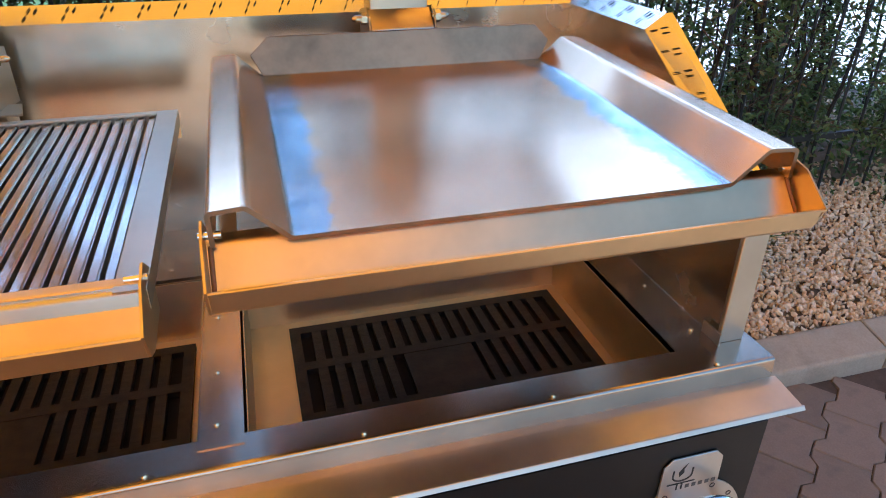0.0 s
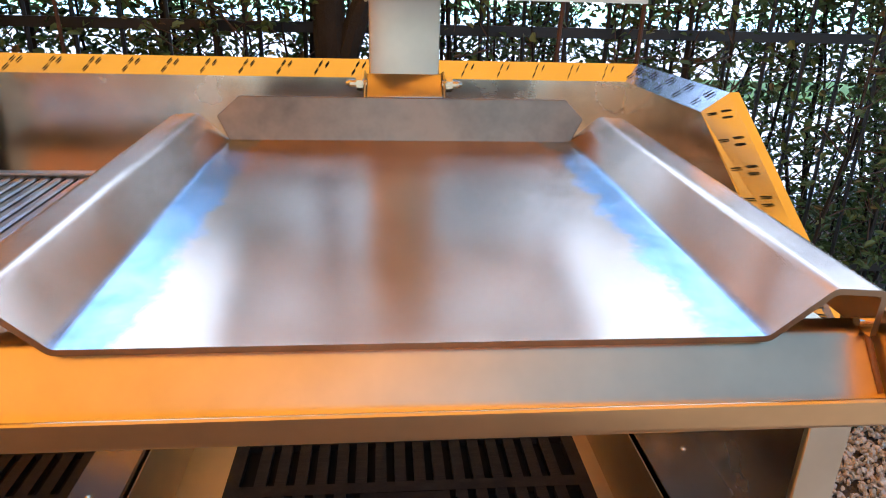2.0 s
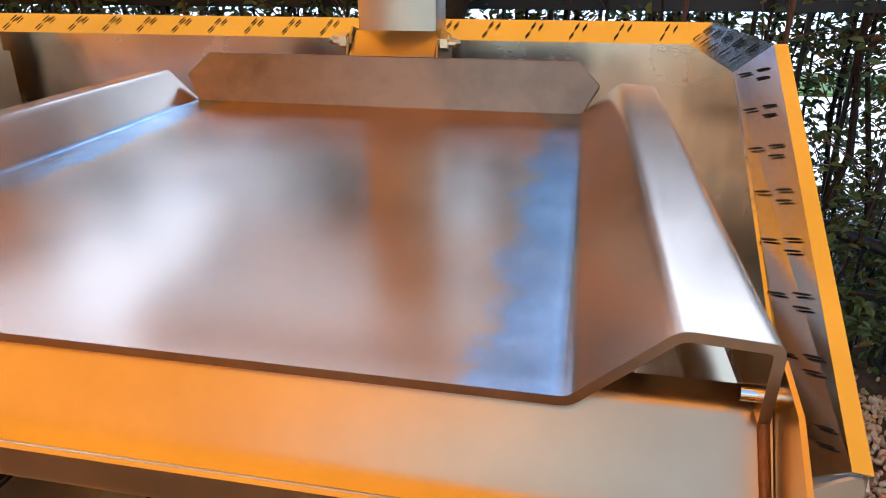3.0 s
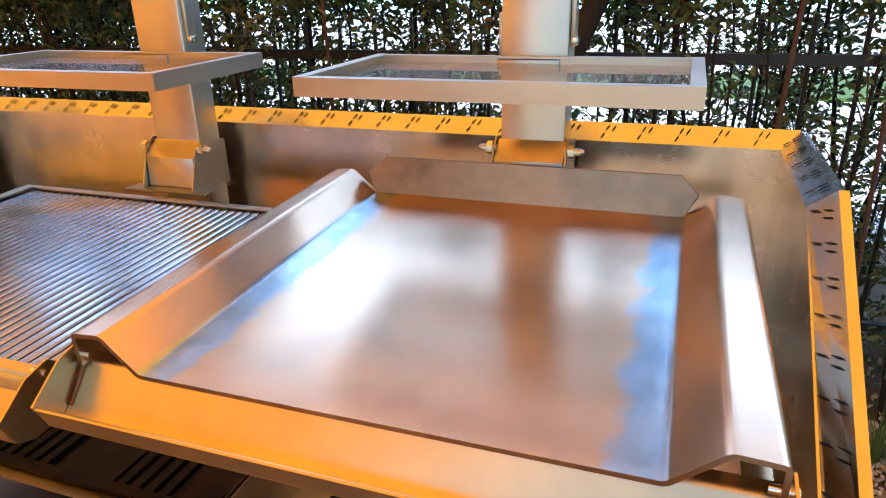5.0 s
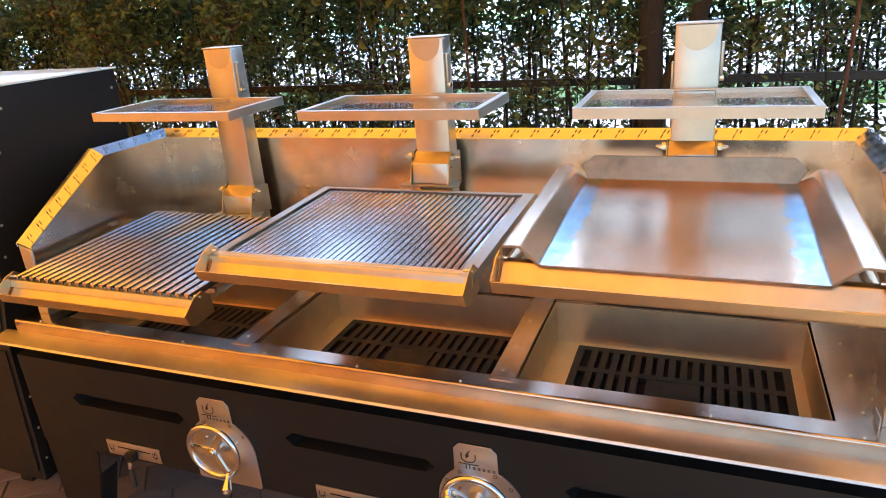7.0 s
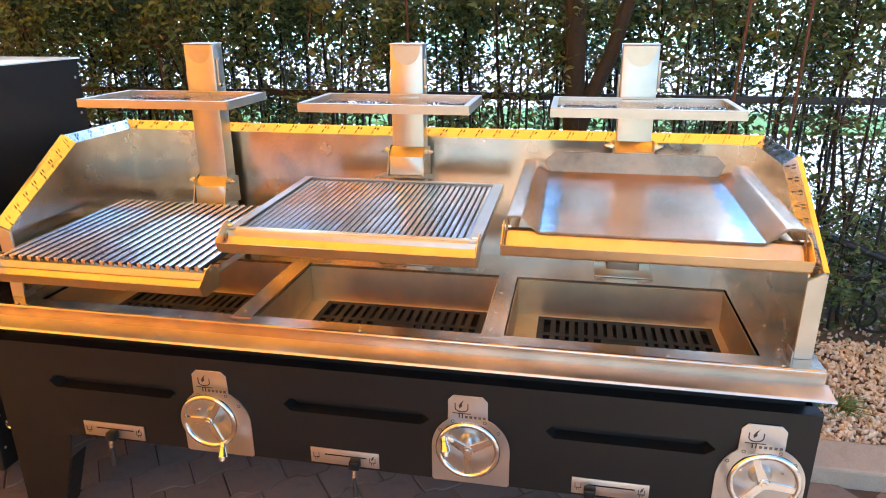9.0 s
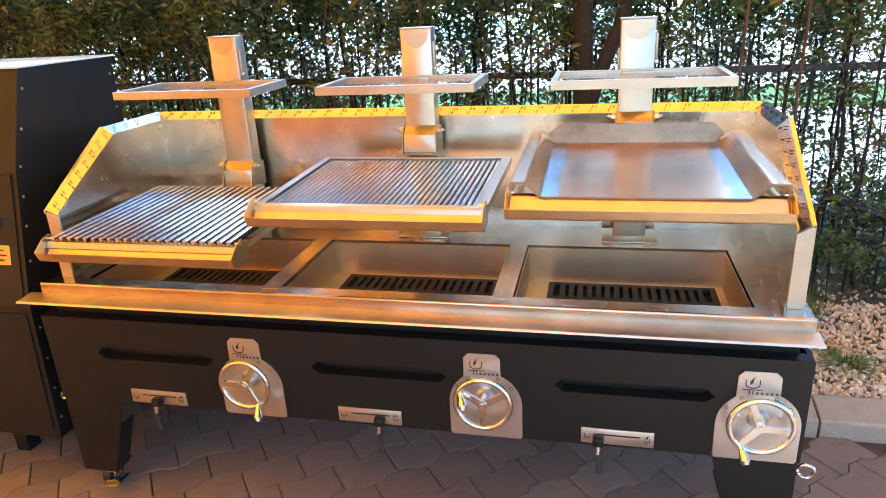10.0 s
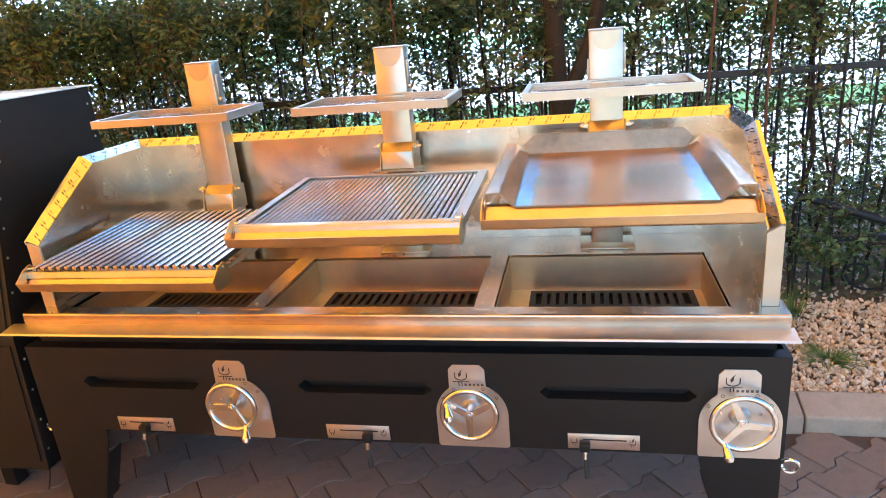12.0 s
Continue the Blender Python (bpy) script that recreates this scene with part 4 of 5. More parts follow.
def trough_grate():
    """The open-ended grate of V troughs in the lowest bay."""
    x0, x1, y0, y1, z = -1.398, -0.722, 0.000, 0.575, 1.026
    t = thing("trough_grill_grate", ((x0 + x1) / 2, 0.3, z - 0.02), "stainless grill grate of open V-shaped troughs with pointed ends", "grill grate", "grill grates")
    n = 22
    w = (x1 - x0 - 0.03) / n
    bm = fold([(-0.0080, -0.0006), (-0.003, 0.0006), (0.0035, 0.0010), (0.0070, -0.0020), (0.0074, -0.0190)], 0.0022, 0, 1, "y")
    for v in bm.verts:
        if v.co.y < 0.5:
            v.co.y += max(0.0, -v.co.z) * 1.1 / 0.57 - max(0.0, v.co.x) * 0.5 / 0.57
    # spoon-shaped tip that droops over the front end
    ring = [(-0.0080, 0.0, 0.0008), (0.0050, 0.0, 0.0014), (0.0055, -0.001, -0.0060), (0.0020, -0.0005, -0.0135), (-0.0035, -0.0005, -0.0125), (-0.0078, -0.001, -0.0050)]
    tip_top = [bm.verts.new((x, y / 0.57, z)) for x, y, z in ring]
    tip_low = [bm.verts.new((x, (y + 0.004) / 0.57, z - 0.001)) for x, y, z in ring]
    bm.faces.new(tip_top), bm.faces.new(tip_low[::-1])
    for i in range(6):
        bm.faces.new((tip_top[i], tip_top[(i + 1) % 6], tip_low[(i + 1) % 6], tip_low[i]))
    me = shade_webs(solid(bm, "trough_bar", STEEL_BAR))
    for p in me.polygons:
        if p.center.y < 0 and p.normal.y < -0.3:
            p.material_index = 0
    tip = math.atan2(0.012, 0.575)
    for i in range(n):
        m = Matrix.Translation((x0 + 0.012 + w * (i + 0.5), y0 + 0.004, z + 0.009)) @ Matrix.Rotation(tip, 4, "X") @ Matrix.Diagonal((0.98, 0.57, 1, 1))
        place("bar", me, t, m)
    part("front_rail", fold(round_line([(0.030, z - 0.008), (0.004, z - 0.008), (-0.004, z - 0.026)], 0.004), 0.003, x0, x1), STEEL_FINE, t)
    part("cross_bar", box(x0 + 0.01, x1 - 0.01, 0.08, 0.090, z - 0.022, z - 0.0085), STEEL_BAR, t)
    part("cross_bar", box(x0 + 0.01, x1 - 0.01, 0.50, 0.510, z - 0.014, z + 0.0005), STEEL_BAR, t)


trough_grate()


# ---- the black cabinet beside the grill ----
def cabinet():
    x0, x1, z1 = -2.55, -1.605, 1.535
    prof = [(0.035, 0.22), (0.064, 0.75), (0.160, 1.215), (0.276, z1), (0.748, z1), (0.748, 0.22)]
    front = lambda z: 0.035 + (z - 0.22) * 0.0547 if z < 0.75 else 0.064 + (z - 0.75) * 0.2065 if z < 1.215 else 0.160 + (z - 1.215) * 0.3625
    t = thing("black_cabinet", ((x0 + x1) / 2, 0.42, 0.0), "tall black riveted steel cabinet with a sloping front beside the grill", "cabinet")
    part("shell", prism(prof, x0, x1, "x", bevel=0.003), BLACK, t, smooth=False)
    part("lid", box(x0 - 0.005, x1 + 0.006, 0.268, 0.756, z1 + 0.0005, z1 + 0.007, 0.001), LID_SKY, t, "thin glossy lid, sky reflection painted in pale blue")
    riv = bolt_mesh(0.004, 0.003, "rivet", STEEL_FINE)
    for z in (0.30, 0.42, 0.54, 0.66, 0.78, 0.90, 1.02, 1.12, 1.22, 1.34, 1.47):
        place("rivet", riv, t, Matrix.Translation((x1, front(z) + 0.022, z)) @ Matrix.Rotation(radians(90), 4, "Y"))
        place("rivet", riv, t, Matrix.Translation((x1, 0.72, z)) @ Matrix.Rotation(radians(90), 4, "Y"))

    def slab(name, xa, xb, za, zb, proud, m, label=""):
        pts = [(front(za), za), (front(za) - proud, za), (front(zb) - proud, zb), (front(zb), zb)]
        return part(name, prism(pts, xa, xb, "x"), m, t, label, smooth=False)

    slab("front_door", x0 + 0.03, x1 - 0.020, 0.78, 1.20, 0.005, BLACK)
    slab("front_door", x0 + 0.03, x1 - 0.020, 0.26, 0.72, 0.005, BLACK)
    slab("name_plate", x1 - 0.17, x1 - 0.050, 0.895, 0.962, 0.009, STEEL_FRAME, "small steel plate with dark bars")
    for k in range(3):
        slab("plate_bar", x1 - 0.155, x1 - 0.075 + 0.01 * (k % 2), 0.908 + 0.017 * k, 0.914 + 0.017 * k, 0.0098, INK)
    slab("door_handle", x1 - 0.14, x1 - 0.070, 1.025, 1.055, 0.028, STEEL_FRAME, "bright door handle")
    for x in (x0 + 0.05, x1 - 0.42):
        for y in (0.20, 0.66):
            part("leg", box(x, x + 0.06, y, y + 0.06, 0.0, 0.222), BLACK, t, smooth=False)


# pale blue is the sky mirrored in the lid, painted as its colour
LID_SKY = mat("lid_sky_reflection", (0.55, 0.74, 0.80), 0.2)
cabinet()


# ---- kerb, gravel, paving, plants ----
def kerb():
    prof = [(KERB_Y, -0.15), (KERB_Y, 0.060), (KERB_Y + 0.006, 0.070), (KERB_Y + 0.135, 0.102), (KERB_Y + 0.150, 0.098), (KERB_Y + 0.150, -0.15)]
    g = thing("kerb", (1.3, KERB_Y, 0.0), "row of grey concrete kerb stones along the gravel bed", "kerb", kind="structure")
    bm = prism(prof, 0.004, 0.996, "x", bevel=0.004)
    me = solid(bm, "kerb_stone", KERB)
    for i in range(-5, 4):
        place("kerb_stone", me, g, Matrix.Translation((1.19 + i * 1.0, 0.0, 0.0)))


kerb()


def stone_bm(rng, bm, m):
    r = bmesh.ops.create_icosphere(bm, subdivisions=1, radius=1.0, matrix=Matrix.Identity(4))
    for v in r["verts"]:
        v.co = m @ (v.co * rng.uniform(0.72, 1.15))


def stone_pose(rng, x, y, z, s):
    return Matrix.Translation((x, y, z)) @ Euler([rng.uniform(0, 6.3) for _ in range(3)]).to_matrix().to_4x4() @ Matrix.Diagonal((s * rng.uniform(0.8, 1.25), s * rng.uniform(0.6, 1.0), s * rng.uniform(0.4, 0.7), 1))


def in_gravel(x, y):
    edge = 1.86 + 0.20 * noise.noise(Vector((x * 0.9, 3.1, 0))) + max(0, (x - 1.6) * 0.10)
    return y < edge


def gravel():
    g = thing("gravel", (1.6, 1.2, 0.07), "pale limestone gravel strip between kerb and hedge", "gravel", kind="stuff")
    rng = random.Random(5)
    base = []
    for _ in range(6):
        bm = bmesh.new()
        stone_bm(rng, bm, Matrix.Identity(4))
        base.append(solid(bm, "gravel_stone", CHIP))
    verts, faces = [], []
    shapes = []
    for _ in range(8):
        bm = bmesh.new()
        stone_bm(rng, bm, Matrix.Identity(4))
        bm.verts.ensure_lookup_table()
        bm.verts.index_update()
        shapes.append(([v.co.copy() for v in bm.verts], [tuple(v.index for v in f.verts) for f in bm.faces]))
        bm.free()
    single = 0
    for _ in range(17000):
        x, y = rng.uniform(0.75, 3.6), KERB_Y + 0.16 + rng.random() * 1.28
        loose = rng.random()
        if not in_gravel(x, y) and loose > 0.10:
            continue
        s = rng.uniform(0.008, 0.0155)
        m = stone_pose(rng, x, y, 0.074 + rng.uniform(0, 0.018) + 0.07 * min(1, max(0, (y - 1.5) / 0.8)), s)
        if single < 280 and 1.25 < x < 1.85 and y < 1.25:
            place("gravel_stone", base[single % 6], g, m)
            single += 1
            continue
        vs, fs = shapes[rng.randrange(8)]
        o = len(verts)
        verts += [tuple(m @ v) for v in vs]
        faces += [tuple(o + i for i in f) for f in fs]
    me = bpy.data.meshes.new("stones")
    me.from_pydata(verts, [], faces)
    me.materials.append(PEBBLE)
    tagged(hang(new("stones", me), g), "loose limestone chips", kind="stuff")


def paving():
    g = thing("pavement", (0.0, -0.4, 0.0), "diagonal paving of reddish-brown interlocking concrete stones", "paving", kind="structure")
    ln, wd, amp, gap = 0.214, 0.162, 0.013, 0.0017
    turn = Matrix.Rotation(radians(39), 4, "Z")

    def wave(u):
        u = (u / ln) % 1.0
        for a, b, va, vb in ((0, 0.18, -1, -1), (0.18, 0.32, -1, 1), (0.32, 0.68, 1, 1), (0.68, 0.82, 1, -1), (0.82, 1.0, -1, -1)):
            if a <= u <= b:
                return amp * (va + (vb - va) * (u - a) / (b - a))
        return -amp

    meshes = []
    for ph in (0.0, ln / 2):
        us = sorted({0 + gap, ln - gap, *[x for k in range(3) for x in ((0.18 + k - 1) * ln - ph, (0.32 + k - 1) * ln - ph, (0.68 + k - 1) * ln - ph, (0.82 + k - 1) * ln - ph) if gap < x < ln - gap]})
        low = [(u, wave(u + ph) + gap) for u in us]
        high = [(u, wave(u + ph) + wd - gap) for u in us]
        bm = bmesh.new()
        loop = low + high[::-1]
        cx, cy = ln / 2, wd / 2
        rings = [[bm.verts.new((x, y, z)) for x, y in ((cx + (a - cx) * f, cy + (b - cy) * f) for a, b in loop)] for z, f in ((-0.03, 1.0), (-0.004, 1.0), (0.0, 0.965))]
        for r0, r1 in zip(rings, rings[1:]):
            for i in range(len(loop)):
                bm.faces.new((r0[i], r0[(i + 1) % len(loop)], r1[(i + 1) % len(loop)], r1[i]))
        bm.faces.new(rings[-1])
        meshes.append(solid(bm, "paving_stone", PAVER))
    rng = random.Random(9)
    near, far_v, far_f = 0, [], []
    for j in range(-60, 60):
        for i in range(-50, 50):
            u, v = i * ln + (j % 2) * ln / 2, j * wd
            c = turn @ Vector((u + ln / 2, v + wd / 2, 0))
            if not (-4.2 < c.x < 4.2 and -3.0 < c.y < KERB_Y - 0.06) and not (-4.2 < c.x < 0.1 and -3 < c.y < KERB_Y - 0.06):
                continue
            m = turn @ Matrix.Translation((u, v, rng.uniform(-0.002, 0.0015)))
            me = meshes[0 if j % 2 == 0 else 1]
            if near < 300 and -2.3 < c.x < 2.1 and -0.72 < c.y:
                place("paving_stone", me, g, m)
                near += 1
            else:
                o = len(far_v)
                far_v += [tuple(m @ w.co) for w in me.vertices]
                far_f += [tuple(o + k for k in p.vertices) for p in me.polygons]
    me = bpy.data.meshes.new("paving_field")
    me.from_pydata(far_v, [], far_f)
    me.materials.append(PAVER)
    tagged(hang(new("paving_field", me), g), "rest of the paving stones", kind="stuff")
    whole("paving_bed", box(-30, 30, -3.0, KERB_Y, -0.2, -0.012), SAND, "dark sand in the paving joints", "sand bed", kind="structure", smooth=False)


def leaf_shape(rng, verts, faces, m, length, width):
    """A pointed leaf of six points, folded along its rib."""
    o = len(verts)
    lift = width * 0.25
    for p in ((0, 0, 0), (length * 0.35, width * 0.5, lift), (length * 0.75, width * 0.36, lift), (length, 0, -length * 0.08), (length * 0.75, -width * 0.36, lift), (length * 0.35, -width * 0.5, lift)):
        verts.append(tuple(m @ Vector(p)))
    faces += [(o, o + 1, o + 2, o + 3), (o, o + 3, o + 4, o + 5)]


def twig_tube(verts, faces, pts, r0, r1, seg=5):
    o = len(verts)
    k = len(pts)
    for i, p in enumerate(pts):
        d = (pts[min(i + 1, k - 1)] - pts[max(i - 1, 0)]).normalized()
        a = d.orthogonal().normalized()
        b = d.cross(a)
        r = r0 + (r1 - r0) * i / (k - 1)
        for j in range(seg):
            t = 2 * math.pi * j / seg
            verts.append(tuple(p + (a * math.cos(t) + b * math.sin(t)) * r))
    for i in range(k - 1):
        for j in range(seg):
            faces.append((o + i * seg + j, o + i * seg + (j + 1) % seg, o + (i + 1) * seg + (j + 1) % seg, o + (i + 1) * seg + j))


def raw_mesh(name, verts, faces, m):
    me = bpy.data.meshes.new(name)
    me.from_pydata(verts, [], faces)
    me.materials.append(m)
    return me


def shrub(seed, label, leaves):
    """A tall hedge shrub: thin upright stems, twigs, and leaves that thicken towards the top and the foot."""
    rng = random.Random(seed)
    t = thing("hedge_shrub", (0, 0, 0), label, "hedge shrub", "shrubs of the hedge")
    sv, sf, tv, tf, lv, lf = [], [], [], [], [], []
    stems = []
    for _ in range(9):
        x, y = rng.uniform(-0.5, 0.5), rng.uniform(-0.28, 0.42)
        h = rng.uniform(1.7, 2.05)
        lean = Vector((rng.uniform(-0.16, 0.16), rng.uniform(-0.10, 0.10), 1))
        pts = [Vector((x, y, 0.0))]
        for i in range(1, 8):
            p = Vector((x, y, 0)) + lean * (h * i / 7)
            p += Vector((rng.uniform(-0.03, 0.03), rng.uniform(-0.03, 0.03), 0))
            pts.append(p)
        r = rng.choice((0.004, 0.006, 0.008, 0.011, 0.017))
        twig_tube(sv, sf, pts, r, 0.004)
        stems.append(pts)
    tips = []
    for _ in range(330):
        pts = rng.choice(stems)
        i = rng.randrange(1, 7)
        p = pts[i].lerp(pts[i + 1], rng.random()) if i < 7 else pts[i]
        d = Vector((rng.uniform(-1, 1), rng.uniform(-1, 1), rng.uniform(-0.1, 0.9))).normalized()
        ln = rng.uniform(0.10, 0.34)
        q = p + d * ln * 0.5 + Vector((0, 0, rng.uniform(-0.02, 0.03)))
        e = p + d * ln
        twig_tube(tv, tf, [p, q, e], 0.003, 0.0014, 4)
        tips += [(p.lerp(q, rng.random()), d) for _ in range(2)] + [(q.lerp(e, rng.random()), d) for _ in range(4)]
    while len(lv) < leaves * 6:
        if rng.random() < 0.62:
            p, d = rng.choice(tips)
            p = p + Vector((rng.gauss(0, 0.03), rng.gauss(0, 0.03), rng.gauss(0, 0.03)))
        else:
            z = rng.uniform(0.6, 2.05) if rng.random() < 0.78 else rng.uniform(0.02, 0.55)
            p = Vector((rng.uniform(-0.56, 0.56), rng.uniform(-0.30, 0.45), z))
        z = p.z
        if z > 1.92 + 0.22 * noise.noise(Vector((p.x * 3 + seed, p.y * 3, 0))):
            continue
        dens = 0.9 if z < 0.45 else 0.20 if z < 1.25 else 0.20 + 0.80 * min(1, (z - 1.25) / 0.40)
        dens *= 0.2 + 1.6 * max(0, 0.5 + 0.75 * noise.noise(Vector((p.x * 2.6 + seed, p.y * 1.2, z * 2.4))))
        if rng.random() > dens:
            continue
        m = Matrix.Translation(p) @ Euler((rng.uniform(-1.2, 1.2), rng.uniform(-0.6, 1.0), rng.uniform(0, 6.3))).to_matrix().to_4x4()
        s = rng.uniform(0.021, 0.046)
        leaf_shape(rng, lv, lf, m, s, s * rng.uniform(0.45, 0.62))
    for nm, v, f, m in (("wood", sv, sf, BARK), ("brushwood", tv, tf, TWIG), ("foliage", lv, lf, LEAF)):
        ob = hang(new(nm, raw_mesh(nm, v, f, m)), t)
        tagged(ob, kind="stuff")
    return t


kinds = [shrub(s, "tall dense evergreen hedge shrub with olive leaves", 12500) for s in (3, 14)]
kinds += [shrub(s, "tall thin backlit hedge shrub with bare stems", 9200) for s in (27, 41)]
rng = random.Random(77)
first = set()
for row, (y, step, off) in enumerate(((2.12, 0.80, 0.0), (2.62, 0.95, 0.35))):
    x = -5.2 + off
    i = 0
    while x < 4.6:
        base = kinds[rng.randrange(2) + (2 if x > -0.1 or (row == 1 and x > -1.6) else 0)]
        m = Matrix.Translation((x, y + rng.uniform(-0.08, 0.08), 0.06)) @ Matrix.Rotation(rng.choice((0, math.pi)) + rng.uniform(-0.2, 0.2), 4, "Z")
        if base.name not in first:
            first.add(base.name)
            base.matrix_basis = m
        else:
            copy_thing(base, m)
        x += step * rng.uniform(0.85, 1.15)
        i += 1



def big_trunk():
    t = thing("tree", (0.24, 1.80, 0.05), "dark forked tree trunk standing in the hedge", "tree")
    v, f = [], []
    V = Vector
    twig_tube(v, f, [V((0.24, 1.80, 0)), V((0.235, 1.80, 0.6)), V((0.24, 1.80, 1.05)), V((0.225, 1.80, 1.6)), V((0.21, 1.80, 2.0)), V((0.22, 1.80, 2.6))], 0.06, 0.04, 10)
    part("trunk", raw_mesh("trunk", v, f, BARK), BARK, t)
    v, f = [], []
    twig_tube(v, f, [V((0.245, 1.80, 1.08)), V((0.31, 1.79, 1.30)), V((0.40, 1.80, 1.52)), V((0.47, 1.80, 1.8)), V((0.50, 1.81, 2.5))], 0.040, 0.03, 9)
    part("limb", raw_mesh("limb", v, f, BARK), BARK, t)
    v, f = [], []
    rngt = random.Random(4)
    for _ in range(420):
        p = V((rngt.gauss(0.3, 0.45), rngt.gauss(2.1, 0.25), rngt.uniform(1.6, 2.1)))
        m = Matrix.Translation(p) @ Euler((rngt.uniform(-1.2, 1.2), rngt.uniform(-0.6, 1.0), rngt.uniform(0, 6.3))).to_matrix().to_4x4()
        leaf_shape(rngt, v, f, m, rngt.uniform(0.04, 0.07), 0.03)
    tagged(part("crown", raw_mesh("crown", v, f, LEAF), LEAF, t), kind="stuff")


big_trunk()


def fence():
    t = thing("iron_fence", (0, 1.9, 0.0), "black iron garden fence overgrown by the hedge", "fence", kind="structure")
    y = 1.92
    part("top_rail", box(-5.5, 5.0, y - 0.012, y + 0.012, 1.272, 1.305), FENCE, t, smooth=False)
    part("bottom_rail", box(-5.5, 5.0, y - 0.012, y + 0.012, 0.40, 0.43), FENCE, t, smooth=False)
    bm = solid(rod((0, 0, 0.12), (0, 0, 1.42), 0.0075, seg=6), "fence_bar", FENCE)
    for i in range(-36, 32):
        place("fence_bar", bm, t, Matrix.Translation((i * 0.145, y, 0)))
    part("brace", rod((1.42, y - 0.02, 0.66), (2.1, y - 0.02, 0.42), 0.022), FENCE, t)
    scroll = bmesh.new()
    hoop((1.78, 1.80, 0.30), (0, 1, 0.1), 0.13, 0.008, 30, 6, scroll)
    hoop((1.70, 1.80, 0.26), (0, 1, 0.1), 0.06, 0.007, 24, 6, scroll)
    part("scroll", scroll, FENCE, t, "bent iron scroll")


fence()


def grass_tuft(x, y, z, h, spread, n, label, seed):
    rngg = random.Random(seed)
    v, f = [], []
    for _ in range(n):
        a = rngg.uniform(0, 6.3)
        d = Vector((math.cos(a), math.sin(a), 0))
        lean = rngg.random() ** 1.3 * spread
        hh = h * rngg.uniform(0.5, 1.1)
        w = d.orthogonal().normalized() * rngg.uniform(0.0012, 0.0026)
        p0 = Vector((x, y, z)) + d * rngg.uniform(0, 0.06)
        p1 = p0 + d * lean * 0.35 + Vector((0, 0, hh * 0.6))
        p2 = p0 + d * lean + Vector((0, 0, hh * (1.0 - 0.3 * lean / max(spread, 0.01))))
        o = len(v)
        v += [tuple(q) for q in (p0 - w, p0 + w, p1 + w * 0.8, p1 - w * 0.8, p2)]
        f += [(o, o + 1, o + 2, o + 3), (o + 3, o + 2, o + 4)]
    t = thing("grass_tuft", (x, y, z), label, "ornamental grass", "grass tufts")
    tagged(part("tuft", raw_mesh("tuft", v, f, BLADE), BLADE, t, smooth=False), kind="stuff")


grass_tuft(1.95, 1.38, 0.08, 0.46, 0.24, 520, "tall green ornamental grass tuft in the gravel", 3)
grass_tuft(1.40, 1.20, 0.07, 0.07, 0.15, 260, "low grey-green grass tuft in the gravel", 4)
grass_tuft(1.36, 1.62, 0.08, 0.22, 0.14, 110, "thin grass tuft at the foot of the hedge", 6)


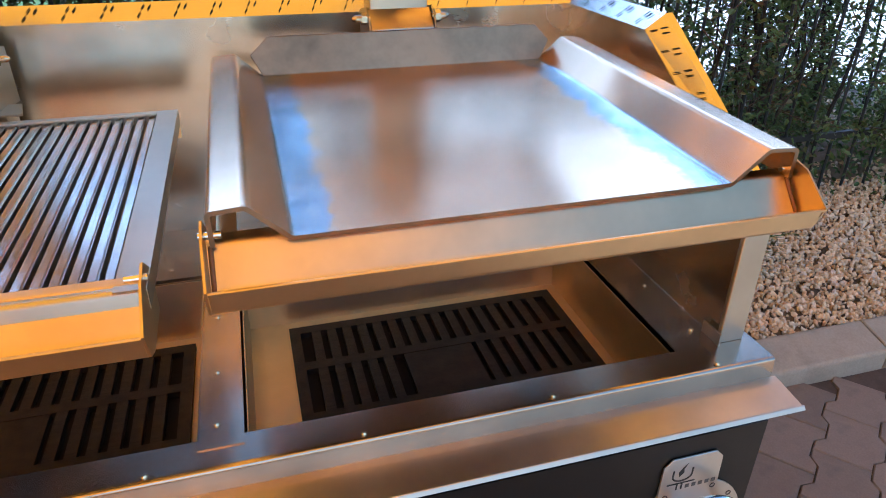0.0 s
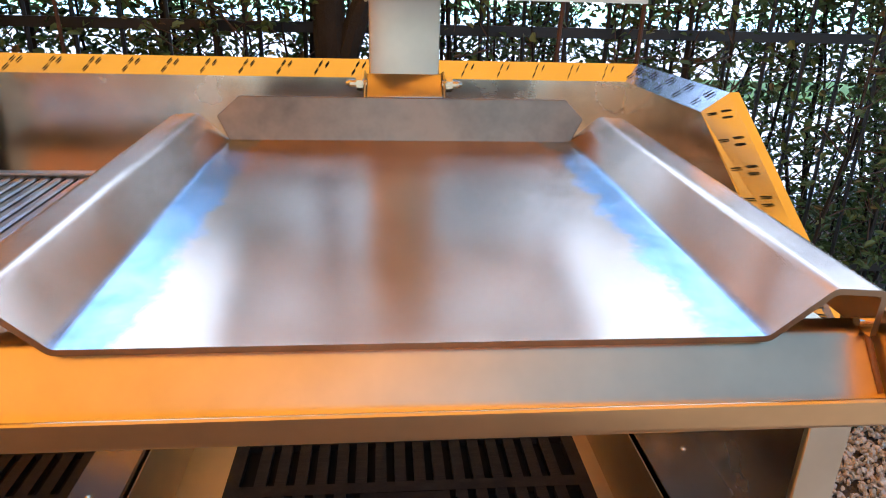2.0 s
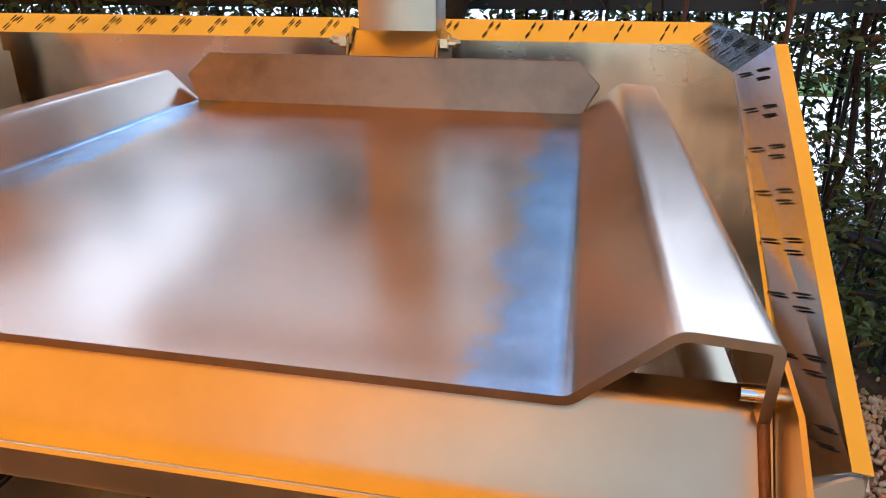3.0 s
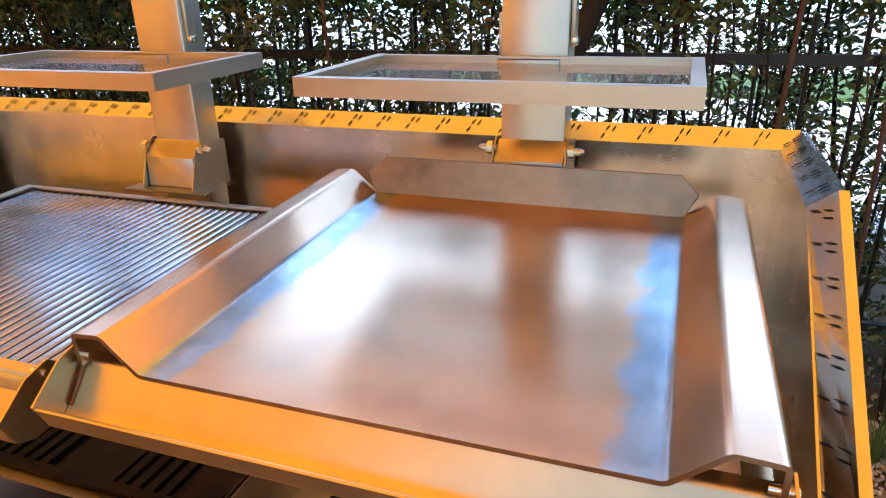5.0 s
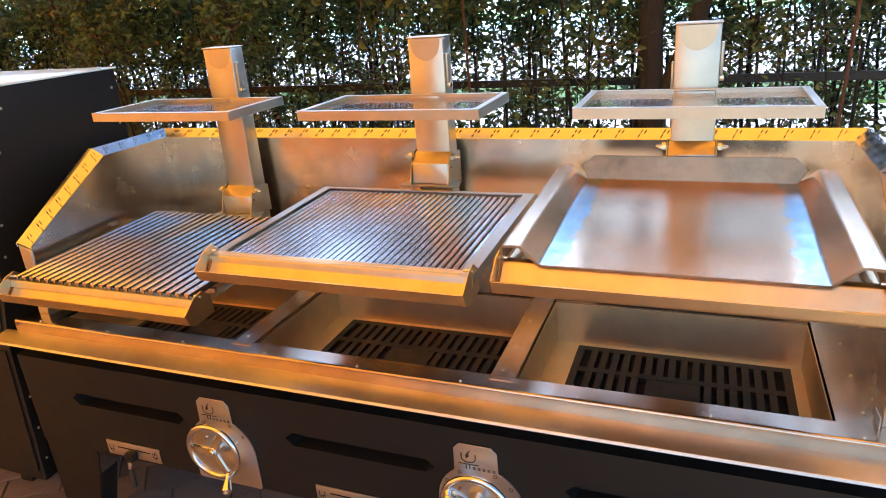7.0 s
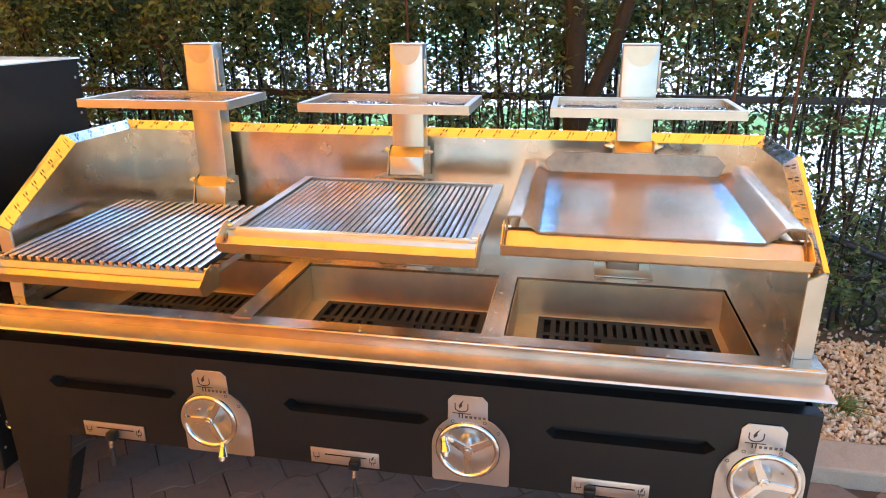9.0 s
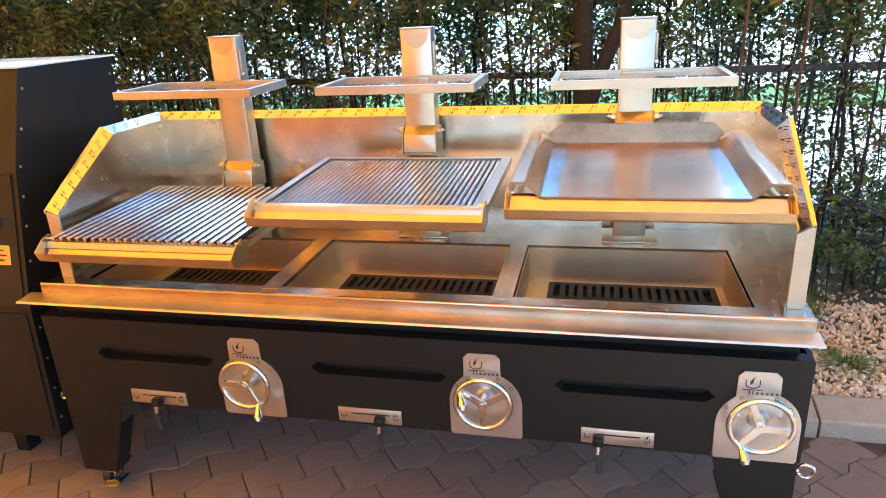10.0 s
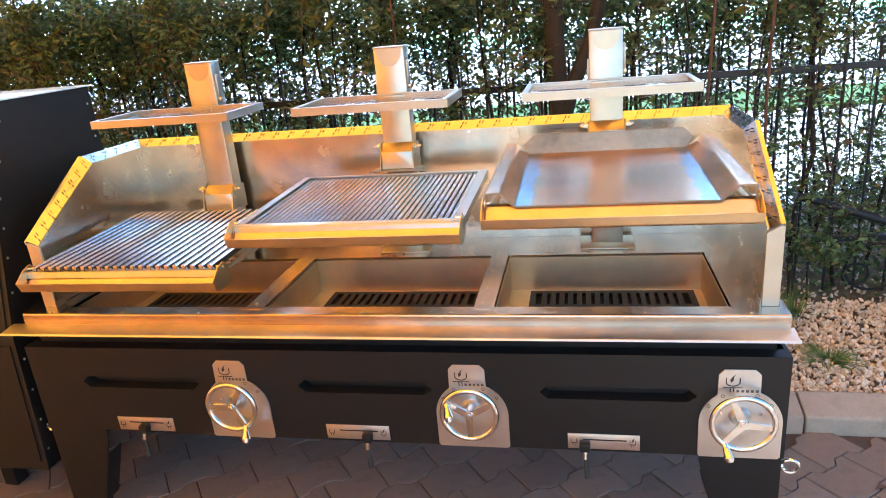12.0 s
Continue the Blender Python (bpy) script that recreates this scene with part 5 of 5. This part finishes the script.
def sprig(x, y, z, n, size, seed, label):
    """A hanging branch with broad leaves."""
    rngs = random.Random(seed)
    t = thing("leafy_branch", (x, y, z), label, "branch", "leafy branches")
    v, f = [], []
    pts = [Vector((x, y + 0.25, z + 0.55)), Vector((x + 0.02, y + 0.08, z + 0.3)), Vector((x, y, z))]
    twig_tube(v, f, pts, 0.005, 0.002)
    part("stem", raw_mesh("stem", v, f, TWIG), TWIG, t)
    for i in range(n):
        q = i / n
        p = pts[0].lerp(pts[1], q * 2) if q < 0.5 else pts[1].lerp(pts[2], q * 2 - 1)
        lv, lf = [], []
        m = Matrix.Translation(p + Vector((rngs.gauss(0, 0.05), rngs.gauss(0, 0.02), rngs.gauss(0, 0.03)))) @ Euler((rngs.uniform(0.6, 1.6), rngs.uniform(0, 0.9), rngs.uniform(-0.8, 3.9))).to_matrix().to_4x4()
        leaf_shape(rngs, lv, lf, m, size * rngs.uniform(0.8, 1.2), size * 0.55)
        part("leaf", raw_mesh("leaf", lv, lf, LEAF_BIG), LEAF_BIG, t, smooth=False)


sprig(-1.06, 1.66, 1.50, 22, 0.075, 12, "yellow-green broad-leaved branch hanging from the hedge")
sprig(-1.25, 1.70, 1.62, 14, 0.065, 15, "yellow-green broad-leaved branch hanging from the hedge")
sprig(1.06, 1.62, 1.50, 9, 0.06, 13, "fresh green twig hanging on a bare stem")

gravel()
paving()


def fallen_leaf(x, y, turn, z=0.004):
    v, f = [], []
    m = Matrix.Translation((x, y, z)) @ Matrix.Rotation(turn, 4, "Z")
    leaf_shape(random.Random(1), v, f, m, 0.055, 0.022)
    me = raw_mesh("fallen_leaf", v, f, DRY)
    tagged(new("fallen_leaf", me), "small dry brown leaf lying on the paving", "leaf", "fallen leaves")


DRY = mat("dry_leaf", (0.09, 0.05, 0.03), 0.8)
for x, y, a in ((1.04, 0.52, 2.9), (1.32, 0.44, 0.4), (0.98, 0.66, 1.2), (-1.75, -0.25, 0.7)):
    fallen_leaf(x, y, a)


def bare_stem(pts, r, label):
    t = thing("sapling", pts[0], label, "sapling", "bare saplings in the hedge")
    v, f = [], []
    twig_tube(v, f, [Vector(p) for p in pts], r, r * 0.8, 7)
    part("stalk", raw_mesh("stalk", v, f, RED_BARK), RED_BARK, t)


RED_BARK = patchy("reddish_bark", [(0.09, 0.045, 0.03), (0.13, 0.065, 0.04)], 20, 0.85)
bare_stem([(-1.95, 1.85, 0.1), (-1.93, 1.83, 1.0), (-1.97, 1.82, 1.6), (-1.99, 1.84, 2.2)], 0.009, "reddish bare sapling growing in the hedge")
bare_stem([(-0.62, 1.80, 0.1), (-0.58, 1.82, 1.2), (-0.60, 1.80, 2.2)], 0.007, "reddish bare sapling growing in the hedge")
bare_stem([(0.92, 1.72, 0.1), (0.93, 1.70, 1.1), (0.97, 1.68, 2.2)], 0.008, "thin pale bare sapling growing in the hedge")
bare_stem([(1.24, 1.74, 0.1), (1.20, 1.72, 1.2), (1.22, 1.72, 2.2)], 0.008, "thin pale bare sapling growing in the hedge")
